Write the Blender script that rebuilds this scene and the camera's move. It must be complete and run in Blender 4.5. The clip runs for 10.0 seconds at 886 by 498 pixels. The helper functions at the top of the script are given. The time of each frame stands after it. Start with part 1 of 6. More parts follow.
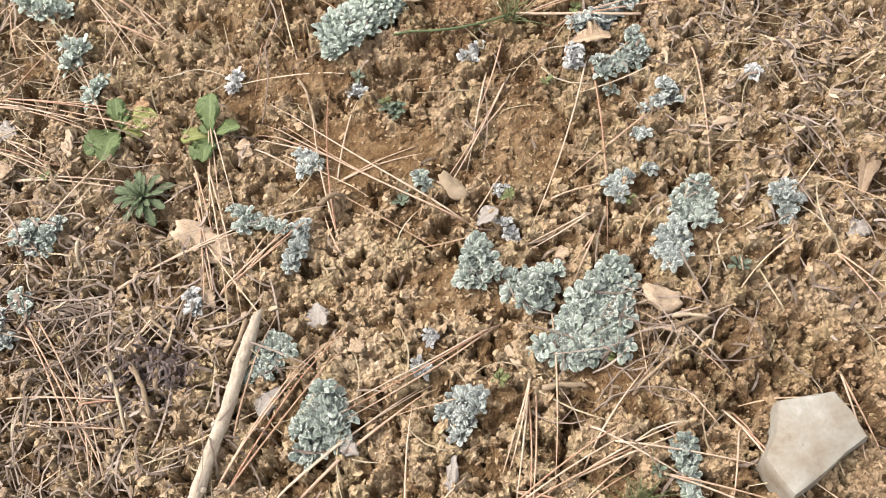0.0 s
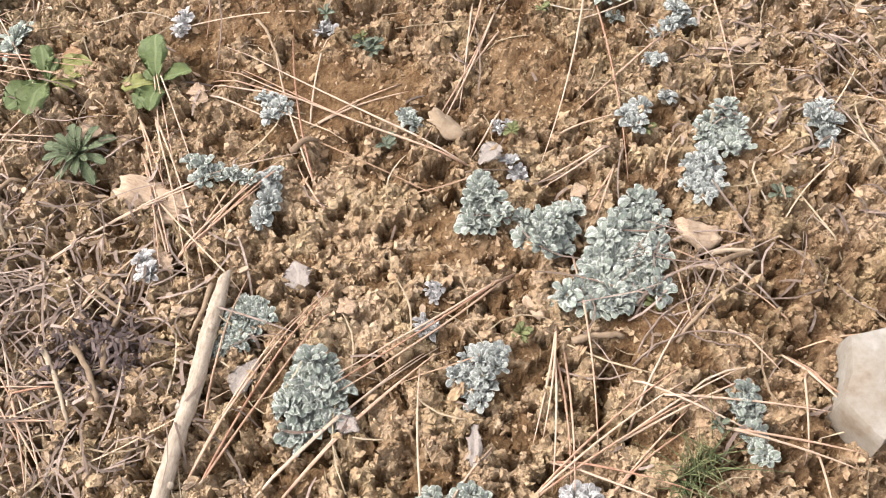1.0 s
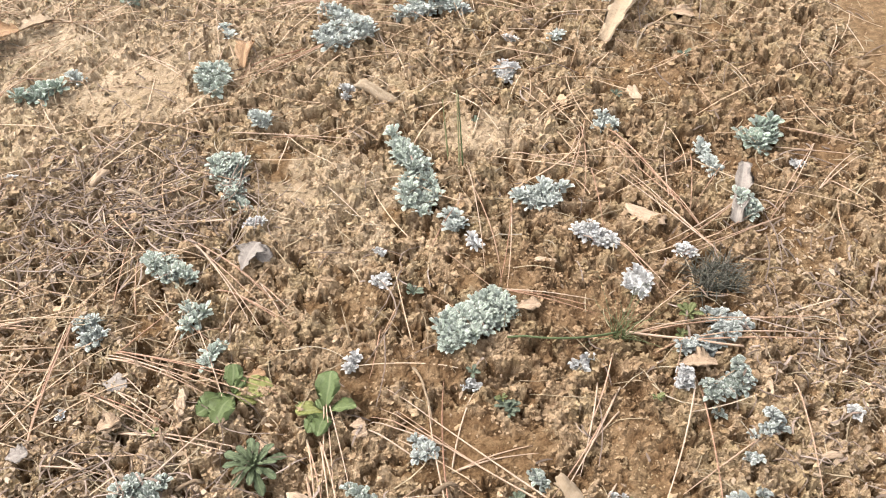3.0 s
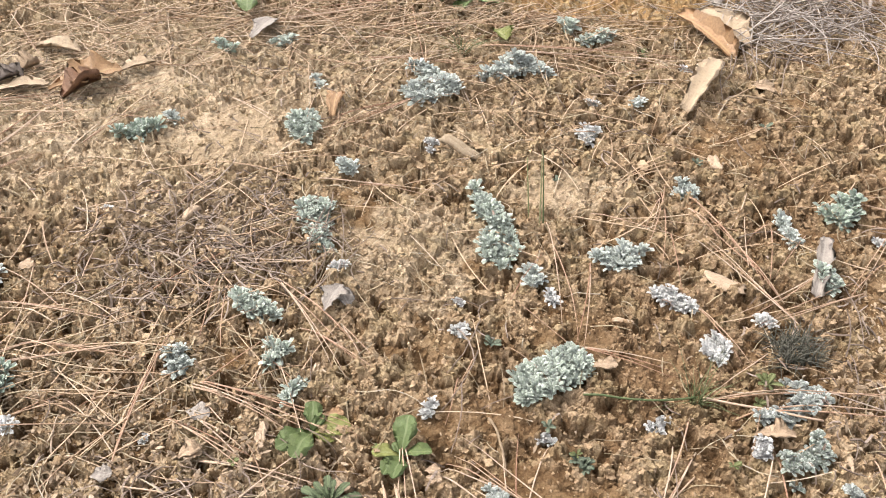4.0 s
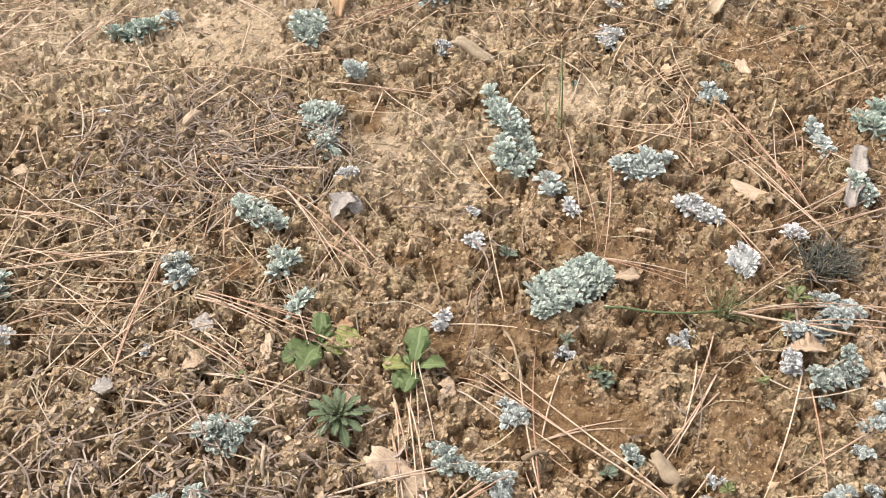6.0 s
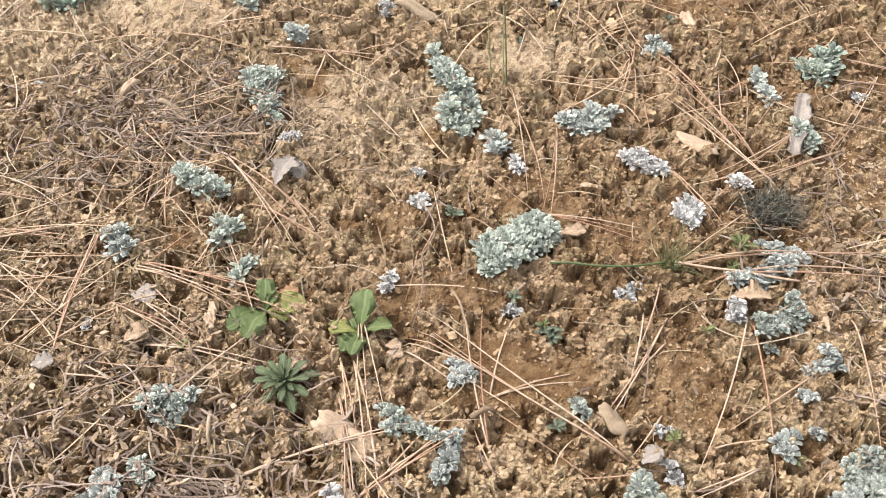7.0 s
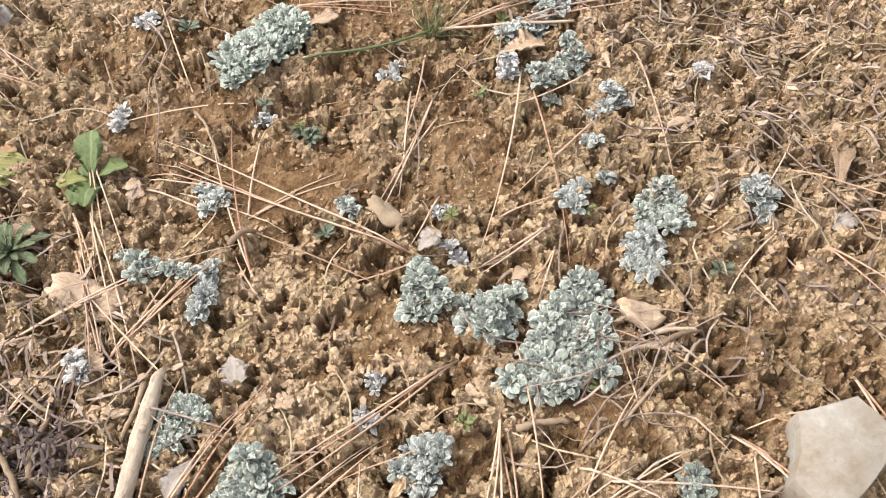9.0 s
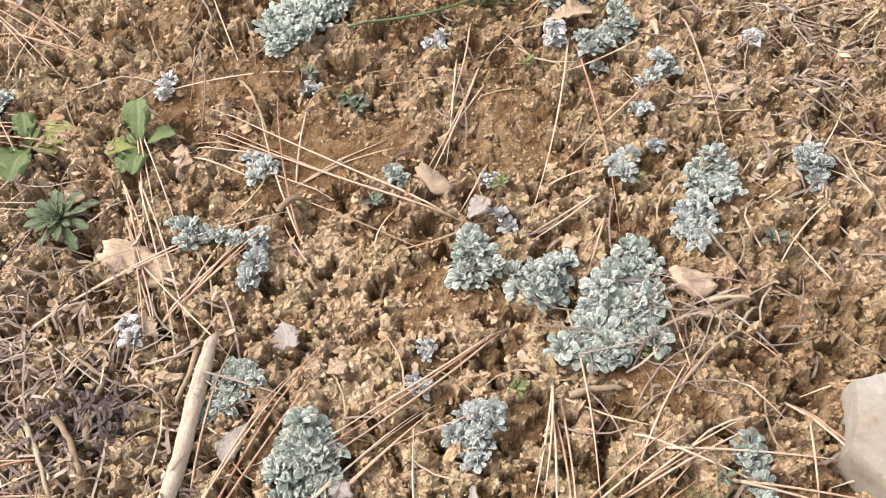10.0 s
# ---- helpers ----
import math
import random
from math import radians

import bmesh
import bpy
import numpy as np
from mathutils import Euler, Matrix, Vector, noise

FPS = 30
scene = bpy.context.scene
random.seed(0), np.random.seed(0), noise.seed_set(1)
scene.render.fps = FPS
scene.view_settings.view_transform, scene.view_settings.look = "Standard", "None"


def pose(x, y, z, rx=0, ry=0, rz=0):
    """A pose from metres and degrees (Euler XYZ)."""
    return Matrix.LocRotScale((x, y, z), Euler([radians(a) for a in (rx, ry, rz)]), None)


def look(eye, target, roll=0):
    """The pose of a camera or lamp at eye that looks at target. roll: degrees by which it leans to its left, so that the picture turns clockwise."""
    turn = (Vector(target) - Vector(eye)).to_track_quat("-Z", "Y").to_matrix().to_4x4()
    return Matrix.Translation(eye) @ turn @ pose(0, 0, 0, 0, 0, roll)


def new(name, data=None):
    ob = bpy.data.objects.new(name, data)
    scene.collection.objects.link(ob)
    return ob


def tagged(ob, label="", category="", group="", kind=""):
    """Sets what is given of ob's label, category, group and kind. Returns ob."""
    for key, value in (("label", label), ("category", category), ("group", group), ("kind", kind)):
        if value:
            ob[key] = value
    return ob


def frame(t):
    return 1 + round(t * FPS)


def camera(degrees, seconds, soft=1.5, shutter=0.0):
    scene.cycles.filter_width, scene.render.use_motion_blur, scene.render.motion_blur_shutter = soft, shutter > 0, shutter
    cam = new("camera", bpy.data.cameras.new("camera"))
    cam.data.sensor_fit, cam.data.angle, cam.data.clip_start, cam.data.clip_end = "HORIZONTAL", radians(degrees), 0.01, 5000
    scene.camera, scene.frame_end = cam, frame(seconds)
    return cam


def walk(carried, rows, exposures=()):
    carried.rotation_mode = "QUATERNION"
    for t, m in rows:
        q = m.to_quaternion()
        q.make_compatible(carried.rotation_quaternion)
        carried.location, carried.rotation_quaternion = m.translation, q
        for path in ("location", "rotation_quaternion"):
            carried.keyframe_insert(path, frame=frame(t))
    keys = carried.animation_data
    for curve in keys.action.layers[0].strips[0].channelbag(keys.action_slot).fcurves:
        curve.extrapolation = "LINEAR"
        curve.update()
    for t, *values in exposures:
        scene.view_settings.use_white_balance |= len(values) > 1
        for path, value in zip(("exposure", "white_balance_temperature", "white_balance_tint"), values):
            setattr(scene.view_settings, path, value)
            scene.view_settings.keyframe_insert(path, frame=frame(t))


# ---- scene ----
cam = camera(51.34, 10.0, soft=1.1)
PATH = [
    (0, (0.0000, -0.5049, 0.9545), (0.0000, 0.4303, -0.8134), -15.44),
    (0.5, (-0.0670, -0.4819, 0.7592), (0.0451, 0.4733, -0.9944), -10.95),
    (1, (-0.1002, -0.4965, 0.7802), (0.0821, 0.4711, -0.9606), -8.53),
    (1.5, (-0.1497, -0.5471, 0.8254), (0.0253, 0.4965, -0.8717), -8.58),
    (2, (-0.1696, -0.5224, 0.8719), (0.0027, 0.6085, -0.7686), -6.39),
    (2.5, (-0.1861, -0.5038, 0.9471), (0.0474, 0.8061, -0.5461), -2.11),
    (2.7, (-0.2000, -0.4985, 0.9648), (0.0424, 0.8726, -0.4709), -1.41),
    (3.8, (-0.2627, -0.5275, 0.9930), (-0.0595, 1.0004, -0.2815), 0.89),
    (4, (-0.2741, -0.5235, 0.9885), (-0.1236, 1.0153, -0.2801), 0.33),
    (4.5, (-0.3151, -0.5082, 0.9876), (-0.2952, 1.0590, -0.2549), -0.66),
    (5, (-0.3412, -0.4979, 0.9793), (-0.3713, 1.0698, -0.2622), -0.59),
    (5.5, (-0.3237, -0.4859, 0.9579), (-0.2937, 1.0184, -0.3597), -0.38),
    (6, (-0.2804, -0.4836, 0.9300), (-0.1539, 0.9410, -0.4680), 0.20),
    (7.3, (-0.2358, -0.4884, 0.9077), (-0.0258, 0.8669, -0.5480), -0.46),
    (7.5, (-0.2214, -0.4881, 0.8991), (0.0128, 0.8486, -0.5700), -0.91),
    (8, (-0.1463, -0.4853, 0.8489), (0.1485, 0.7690, -0.6807), -2.21),
    (8.5, (-0.0715, -0.4892, 0.8065), (0.2546, 0.6821, -0.7815), -4.19),
    (9, (-0.0663, -0.4966, 0.7665), (0.2274, 0.5951, -0.8833), -6.72),
    (9.5, (-0.0896, -0.4894, 0.7570), (0.1674, 0.5644, -0.9233), -7.94),
    (10, (-0.1007, -0.4933, 0.7618), (0.1440, 0.5755, -0.9109), -8.34),
]
EXPOSURES = ((0, 1.68, 6500, 8), (1, 1.72, 6500, 13), (1.5, 1.74, 6500, 13), (2, 1.80, 6500, 12), (2.5, 1.77, 6500, 10), (4, 1.64, 6500, 9), (5, 1.60, 6500, 9), (6, 1.60, 6500, 9), (7.5, 1.65, 6500, 10), (8.5, 1.68, 6500, 10), (10, 1.69, 6500, 12))
walk(cam, [(t, look(eye, target, roll)) for t, eye, target, roll in PATH], EXPOSURES)

# ---- world and light: bright overcast daylight ----
SUN_ELEV, SUN_AZ = 52.0, 300.0
world = bpy.data.worlds.new("sky")
scene.world = world
world.use_nodes = True
wn = world.node_tree.nodes
sky = wn.new("ShaderNodeTexSky")
sky.sky_type = "NISHITA"
sky.sun_disc = False
sky.sun_elevation = radians(SUN_ELEV)
sky.sun_rotation = radians(SUN_AZ)
sky.dust_density = 4.0
sky.air_density = 1.0
sky.ozone_density = 1.0
wn["Background"].inputs["Strength"].default_value = 0.15
# thin cloud: most of the sky's blue is gone
cloud = wn.new("ShaderNodeHueSaturation")
cloud.inputs["Saturation"].default_value = 0.18
world.node_tree.links.new(sky.outputs["Color"], cloud.inputs["Color"])
world.node_tree.links.new(cloud.outputs["Color"], wn["Background"].inputs["Color"])
sun_data = bpy.data.lights.new("sun", "SUN")
sun_data.energy = 0.85
sun_data.angle = radians(60)
sun_data.color = (1.0, 0.93, 0.82)
sun = new("sun", sun_data)
az, el = radians(SUN_AZ), radians(SUN_ELEV)
sun_way = Vector((math.sin(az) * math.cos(el), math.cos(az) * math.cos(el), math.sin(el)))
sun.matrix_world = look(sun_way * 5, (0, 0, 0))


# ---- materials ----
class Nodes:
    """Short hand for one node material."""

    def __init__(self, name, rough=0.85):
        self.mat = bpy.data.materials.new(name)
        self.mat.use_nodes = True
        self.t = self.mat.node_tree
        self.bsdf = self.t.nodes["Principled BSDF"]
        self.bsdf.inputs["Roughness"].default_value = rough
        self.bsdf.inputs["Specular IOR Level"].default_value = 0.25

    def n(self, kind, **props):
        node = self.t.nodes.new(kind)
        for k, v in props.items():
            if k == "op":
                node.operation = v
            elif k == "blend":
                node.blend_type = v
            elif k == "data":
                node.data_type = v
        return node

    def link(self, a, b):
        self.t.links.new(a, b)

    def coord(self, kind="Object"):
        return self.n("ShaderNodeTexCoord").outputs[kind]

    def noise(self, co, scale, detail=4, rough=0.6):
        x = self.n("ShaderNodeTexNoise")
        x.inputs["Scale"].default_value = scale
        x.inputs["Detail"].default_value = detail
        x.inputs["Roughness"].default_value = rough
        self.link(co, x.inputs["Vector"])
        return x.outputs["Fac"]

    def ramp(self, fac, stops):
        x = self.n("ShaderNodeValToRGB")
        e = x.color_ramp.elements
        while len(e) < len(stops):
            e.new(0.5)
        for k, (p, c) in enumerate(stops):
            e[k].position = p
            e[k].color = (*c, 1) if len(c) == 3 else c
        self.link(fac, x.inputs["Fac"])
        return x.outputs["Color"]

    def mix(self, fac, a, b, blend="MIX"):
        x = self.n("ShaderNodeMix", data="RGBA", blend=blend)
        for sock, v in ((x.inputs[0], fac), (x.inputs[6], a), (x.inputs[7], b)):
            if isinstance(v, (int, float)):
                sock.default_value = v
            elif isinstance(v, tuple):
                sock.default_value = (*v, 1)
            else:
                self.link(v, sock)
        return x.outputs[2]

    def math(self, op, a, b=0.0):
        x = self.n("ShaderNodeMath", op=op)
        for sock, v in ((x.inputs[0], a), (x.inputs[1], b)):
            if isinstance(v, (int, float)):
                sock.default_value = v
            else:
                self.link(v, sock)
        return x.outputs[0]

    def attr(self, name):
        x = self.n("ShaderNodeAttribute")
        x.attribute_name = name
        return x.outputs["Fac"]

    def rand(self):
        return self.n("ShaderNodeObjectInfo").outputs["Random"]

    def island(self):
        return self.n("ShaderNodeNewGeometry").outputs["Random Per Island"]

    def bump(self, fac, strength, dist):
        x = self.n("ShaderNodeBump")
        x.inputs["Strength"].default_value = strength
        x.inputs["Distance"].default_value = dist
        self.link(fac, x.inputs["Height"])
        self.link(x.outputs["Normal"], self.bsdf.inputs["Normal"])

    def colour(self, c, tone=0.64):
        c = self.mix(1.0, c, (tone, tone, tone), "MULTIPLY")
        self.link(c, self.bsdf.inputs["Base Color"])
        return self.mat


def soil_material(name, loose):
    m = Nodes(name, 1.0)
    m.bsdf.inputs["Specular IOR Level"].default_value = 0.03
    co = m.coord("Object")
    grain = m.noise(co, 420, 5, 0.7)
    cell = m.n("ShaderNodeTexVoronoi")
    cell.inputs["Scale"].default_value = 270
    warp = m.n("ShaderNodeVectorMath", op="ADD")
    wob = m.n("ShaderNodeTexNoise")
    wob.inputs["Scale"].default_value = 330
    m.link(co, wob.inputs["Vector"])
    small = m.n("ShaderNodeVectorMath", op="SCALE")
    small.inputs["Scale"].default_value = 0.005
    m.link(wob.outputs["Color"], small.inputs[0])
    m.link(co, warp.inputs[0])
    m.link(small.outputs[0], warp.inputs[1])
    m.link(warp.outputs[0], cell.inputs["Vector"])
    pick = m.n("ShaderNodeSeparateColor")
    m.link(cell.outputs["Color"], pick.inputs[0])
    mid = m.noise(co, 60, 4, 0.65)
    big = m.noise(co, 7, 4, 0.55)
    # Fine soil, kept extra dark so gaps between crust also carry painted shade.
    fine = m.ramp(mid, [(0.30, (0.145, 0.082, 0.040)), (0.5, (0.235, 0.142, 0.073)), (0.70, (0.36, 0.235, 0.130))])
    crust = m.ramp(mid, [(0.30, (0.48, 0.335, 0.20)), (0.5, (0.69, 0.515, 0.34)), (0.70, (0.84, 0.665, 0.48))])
    pale = m.ramp(mid, [(0.3, (0.66, 0.50, 0.33)), (0.6, (0.84, 0.67, 0.485))])
    if loose:
        isl = m.island()
        c = m.ramp(isl, [(0.0, (0.32, 0.195, 0.107)), (0.25, (0.48, 0.318, 0.19)), (0.75, (0.57, 0.395, 0.25)), (1.0, (0.64, 0.465, 0.31))])
        c = m.mix(0.35, c, crust)
        c = m.mix(m.math("MULTIPLY", m.attr("pale"), 0.55), c, pale)
        c = m.mix(m.math("MULTIPLY", m.attr("damp"), 0.5), c, m.ramp(mid, [(0.3, (0.26, 0.152, 0.082)), (0.7, (0.46, 0.295, 0.178))]))
    else:
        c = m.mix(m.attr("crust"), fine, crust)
        c = m.mix(m.math("MULTIPLY", m.attr("pale"), 0.85), c, pale)
        c = m.mix(m.math("MULTIPLY", m.attr("damp"), 0.8), c, m.ramp(mid, [(0.3, (0.18, 0.105, 0.055)), (0.7, (0.33, 0.21, 0.122))]))
        c = m.mix(m.attr("ochre"), c, m.ramp(mid, [(0.3, (0.42, 0.25, 0.115)), (0.7, (0.66, 0.43, 0.22))]))
    # olive tinge of old crust, in patches
    olive = m.ramp(m.noise(co, 16, 3, 0.55), [(0.48, (0, 0, 0)), (0.62, (0.38, 0.38, 0.38))])
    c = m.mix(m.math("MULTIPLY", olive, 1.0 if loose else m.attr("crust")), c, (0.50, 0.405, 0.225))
    c = m.mix(0.65, c, m.ramp(big, [(0.3, (0.72, 0.70, 0.66)), (0.7, (1.0, 1.0, 1.0))]), "MULTIPLY")
    c = m.mix(0.45 if loose else 0.5, c, m.ramp(grain, [(0.25, (0.55, 0.5, 0.45)), (0.5, (0.95, 0.95, 0.95)), (0.8, (1.0, 1.0, 1.0))]), "MULTIPLY")
    c = m.mix(0.0 if loose else 0.40, c, m.ramp(pick.outputs[0], [(0.0, (0.45, 0.41, 0.37)), (0.3, (0.86, 0.85, 0.84)), (0.75, (1.0, 1.0, 1.0)), (1.0, (1.22, 1.24, 1.26))]), "MULTIPLY")
    speck = m.n("ShaderNodeTexVoronoi")
    speck.inputs["Scale"].default_value = 620
    m.link(warp.outputs[0], speck.inputs["Vector"])
    tone = m.n("ShaderNodeSeparateColor")
    m.link(speck.outputs["Color"], tone.inputs[0])
    c = m.mix(0.12 if loose else 0.30, c, m.ramp(tone.outputs[0], [(0.0, (0.22, 0.19, 0.17)), (0.30, (0.84, 0.83, 0.82)), (0.7, (1.08, 1.08, 1.08)), (1.0, (1.42, 1.43, 1.43))]), "MULTIPLY")
    dome = m.math("MULTIPLY", cell.outputs["Distance"], -0.8)
    m.bump(m.math("ADD", m.math("ADD", grain, dome), m.math("MULTIPLY", m.noise(co, 150, 3), 1.0)), 0.5 if loose else 0.7, 0.0016 if loose else 0.0022)
    return m.colour(c)


def wool_material(name, body, edge, tint, island=False):
    """Felted leaf: grey-green body, pale woolly margin."""
    m = Nodes(name, 0.9)
    uv = m.coord("UV")
    sep = m.n("ShaderNodeSeparateXYZ")
    m.link(uv, sep.inputs[0])
    co = m.coord("Object")
    side = m.math("ABSOLUTE", m.math("SUBTRACT", sep.outputs[0], 0.5))
    felt = m.noise(co, 9, 5, 0.7)
    rim = m.math("ADD", side, m.math("MULTIPLY", m.math("SUBTRACT", felt, 0.5), 0.25))
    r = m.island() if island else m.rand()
    # Body darkened on near leaves only; far copies keep the brighter colour.
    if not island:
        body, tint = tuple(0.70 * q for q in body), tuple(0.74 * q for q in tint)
    base = m.mix(r, body, tint)
    base = m.mix(m.math("MULTIPLY", felt, 0.28), base, edge)
    c = m.mix(m.ramp(rim, [(0.31, (0, 0, 0)), (0.43, (1, 1, 1))]), base, edge)
    m.bsdf.inputs["Sheen Weight"].default_value = 0.35
    m.bsdf.inputs["Sheen Roughness"].default_value = 0.6
    m.bump(m.noise(co, 26, 3), 0.5, 0.04)
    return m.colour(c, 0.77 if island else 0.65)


def leaf_material(name, dark, light, vein, rough=0.55, scale=60):
    m = Nodes(name, rough)
    uv = m.coord("UV")
    sep = m.n("ShaderNodeSeparateXYZ")
    m.link(uv, sep.inputs[0])
    co = m.coord("Object")
    side = m.math("ABSOLUTE", m.math("SUBTRACT", sep.outputs[0], 0.5))
    blot = m.noise(co, scale, 4, 0.6)
    c = m.ramp(blot, [(0.3, dark), (0.7, light)])
    c = m.mix(m.math("MULTIPLY", m.rand(), 0.5), c, light)
    spots = m.noise(co, scale * 0.22, 6, 0.75)
    c = m.mix(0.8, c, m.ramp(spots, [(0.32, (0.55, 0.5, 0.45)), (0.48, (1.0, 1.0, 1.0)), (0.66, (1.12, 1.1, 1.06))]), "MULTIPLY")
    c = m.mix(m.ramp(side, [(0.02, (0.7, 0.7, 0.7)), (0.06, (0, 0, 0))]), c, vein)
    m.bump(m.math("ADD", m.noise(co, scale * 3, 3), m.math("MULTIPLY", side, 1.0)), 0.4, 0.002)
    return m.colour(c)


def fibre_material(name, stops, scale=250, rough=0.6, island=False, spread=0.75):
    """Needles, straw, twigs: a colour for each by its own chance, streaked."""
    m = Nodes(name, rough)
    co = m.coord("Object")
    pick = m.island() if island else m.rand()
    n = m.noise(co, scale, 4, 0.65)
    c = m.ramp(m.math("ADD", m.math("MULTIPLY", pick, spread), m.math("MULTIPLY", m.math("SUBTRACT", n, 0.5 - (1 - spread) / 2), 0.9)), stops)
    m.bump(n, 0.5, 0.0008)
    return m.colour(c)


def wood_material(name, dark, mid, light, scale):
    """Weathered wood: long streaks along its own x, pale scuffs and dark specks."""
    m = Nodes(name, 0.8)
    co = m.coord("Object")
    squeeze = m.n("ShaderNodeMapping")
    squeeze.inputs["Scale"].default_value = (1.0, 7.0, 7.0)
    m.link(co, squeeze.inputs["Vector"])
    streak = m.noise(squeeze.outputs[0], scale, 5, 0.7)
    scuff = m.noise(co, scale * 3.2, 4, 0.65)
    c = m.ramp(m.math("ADD", m.math("MULTIPLY", streak, 0.6), m.math("MULTIPLY", scuff, 0.4)), [(0.36, dark), (0.48, mid), (0.62, light)])
    c = m.mix(m.math("MULTIPLY", m.rand(), 0.4), c, mid)
    m.bump(m.math("ADD", streak, scuff), 0.7, 0.0015)
    return m.colour(c)


def stone_material():
    m = Nodes("pale_quartz", 0.6)
    co = m.coord("Object")
    n1, n2 = m.noise(co, 26, 6, 0.6), m.noise(co, 190, 4, 0.65)
    c = m.ramp(n1, [(0.30, (0.22, 0.16, 0.105)), (0.42, (0.30, 0.25, 0.195)), (0.58, (0.36, 0.325, 0.275)), (0.75, (0.47, 0.435, 0.39))])
    c = m.mix(0.35, c, m.ramp(n2, [(0.3, (0.6, 0.55, 0.48)), (0.6, (1, 1, 1))]), "MULTIPLY")
    m.bump(m.math("ADD", n2, n1), 0.45, 0.003)
    return m.colour(c)


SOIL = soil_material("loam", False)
CRUMB = soil_material("loam_crumbs", True)
WOOL_TONES = {
    "silver": ((0.33, 0.415, 0.31), (0.74, 0.77, 0.68), (0.45, 0.505, 0.40)),
    "green": ((0.225, 0.31, 0.21), (0.64, 0.70, 0.59), (0.31, 0.395, 0.285)),
    "grey": ((0.41, 0.45, 0.385), (0.76, 0.78, 0.73), (0.51, 0.545, 0.475)),
    "white": ((0.66, 0.62, 0.59), (0.90, 0.87, 0.84), (0.78, 0.74, 0.71)),
}
WOOL = {k: wool_material("felted_leaf_" + k, *v) for k, v in WOOL_TONES.items()}
# Far copy of each felt: extra brightness with distance is put into the colour.
WOOL_FAR_BRIGHT = {k: wool_material("far_bright_felt_" + k, *v, island=True) for k, v in WOOL_TONES.items()}
CROWN = fibre_material("dead_leaf_base", [(0.2, (0.16, 0.11, 0.07)), (0.8, (0.34, 0.28, 0.2))], 300)
GREEN = leaf_material("fresh_green_leaf", (0.085, 0.13, 0.04), (0.165, 0.205, 0.07), (0.24, 0.28, 0.13), 0.5)
YELLOW = leaf_material("yellowing_leaf", (0.17, 0.20, 0.05), (0.29, 0.28, 0.085), (0.34, 0.34, 0.16), 0.5)
OLIVE = leaf_material("olive_leaf", (0.115, 0.135, 0.045), (0.205, 0.215, 0.085), (0.27, 0.28, 0.14), 0.6)
DARKGREEN = leaf_material("dull_green_leaf", (0.105, 0.13, 0.085), (0.18, 0.205, 0.145), (0.24, 0.27, 0.19), 0.7)
WEEDGREEN = leaf_material("dark_weed_leaf", (0.075, 0.10, 0.045), (0.135, 0.165, 0.085), (0.20, 0.25, 0.115), 0.6)
GRASS = fibre_material("grass_blade", [(0.1, (0.095, 0.125, 0.05)), (0.6, (0.19, 0.21, 0.09)), (0.95, (0.38, 0.34, 0.18))], 120, 0.55)
NEEDLE = fibre_material("pine_needle_dry", [(0.03, (0.36, 0.17, 0.105)), (0.25, (0.51, 0.31, 0.205)), (0.6, (0.61, 0.425, 0.30)), (0.95, (0.65, 0.50, 0.38))], 140, 0.5)
NEEDLES = fibre_material("pine_needle_litter", [(0.05, (0.33, 0.20, 0.125)), (0.4, (0.55, 0.375, 0.24)), (0.75, (0.66, 0.485, 0.33)), (0.95, (0.58, 0.465, 0.36))], 140, 0.55, True)
STRAW = fibre_material("dry_straw", [(0.05, (0.229, 0.163, 0.101)), (0.45, (0.387, 0.299, 0.194)), (0.75, (0.510, 0.405, 0.264)), (0.95, (0.440, 0.387, 0.334))], 160, 0.75, True)
GREYSTRAW = fibre_material("grey_straw", [(0.05, (0.12, 0.085, 0.065)), (0.5, (0.25, 0.18, 0.14)), (0.95, (0.48, 0.375, 0.31))], 160, 0.8, True)
FLECK = fibre_material("leaf_mould", [(0.05, (0.18, 0.12, 0.08)), (0.45, (0.38, 0.27, 0.18)), (0.8, (0.54, 0.40, 0.275)), (0.97, (0.64, 0.52, 0.40))], 600, 0.85, True)
WOOD = wood_material("bare_stick", (0.20, 0.155, 0.115), (0.46, 0.37, 0.28), (0.68, 0.58, 0.46), 60)
BARK = wood_material("wood_flake", (0.28, 0.18, 0.11), (0.52, 0.375, 0.255), (0.67, 0.51, 0.37), 60)
TWIG = fibre_material("old_twig", [(0.1, (0.20, 0.135, 0.085)), (0.5, (0.36, 0.26, 0.17)), (0.9, (0.48, 0.38, 0.27))], 200, 0.8)
OAK = leaf_material("russet_dead_leaf", (0.279, 0.140, 0.068), (0.477, 0.288, 0.149), (0.558, 0.378, 0.198), 0.5, 40)
# Russet of the oak leaf's underside, darkened to paint the shade in its cavity.
UNDERSHADE = leaf_material("russet_undershade", (0.12, 0.055, 0.03), (0.26, 0.13, 0.07), (0.30, 0.17, 0.09), 0.55, 40)
CREAM = leaf_material("cream_dead_leaf", (0.36, 0.25, 0.155), (0.56, 0.42, 0.285), (0.52, 0.38, 0.255), 0.6, 40)
DARKLEAF = leaf_material("dark_dead_leaf", (0.10, 0.075, 0.065), (0.20, 0.155, 0.13), (0.24, 0.19, 0.16), 0.7, 50)
GREYLEAF = leaf_material("grey_dead_leaf", (0.27, 0.225, 0.195), (0.43, 0.37, 0.325), (0.46, 0.40, 0.35), 0.7, 50)
TANLEAF = leaf_material("tan_dead_leaf", (0.33, 0.215, 0.135), (0.56, 0.405, 0.275), (0.60, 0.45, 0.32), 0.65, 50)
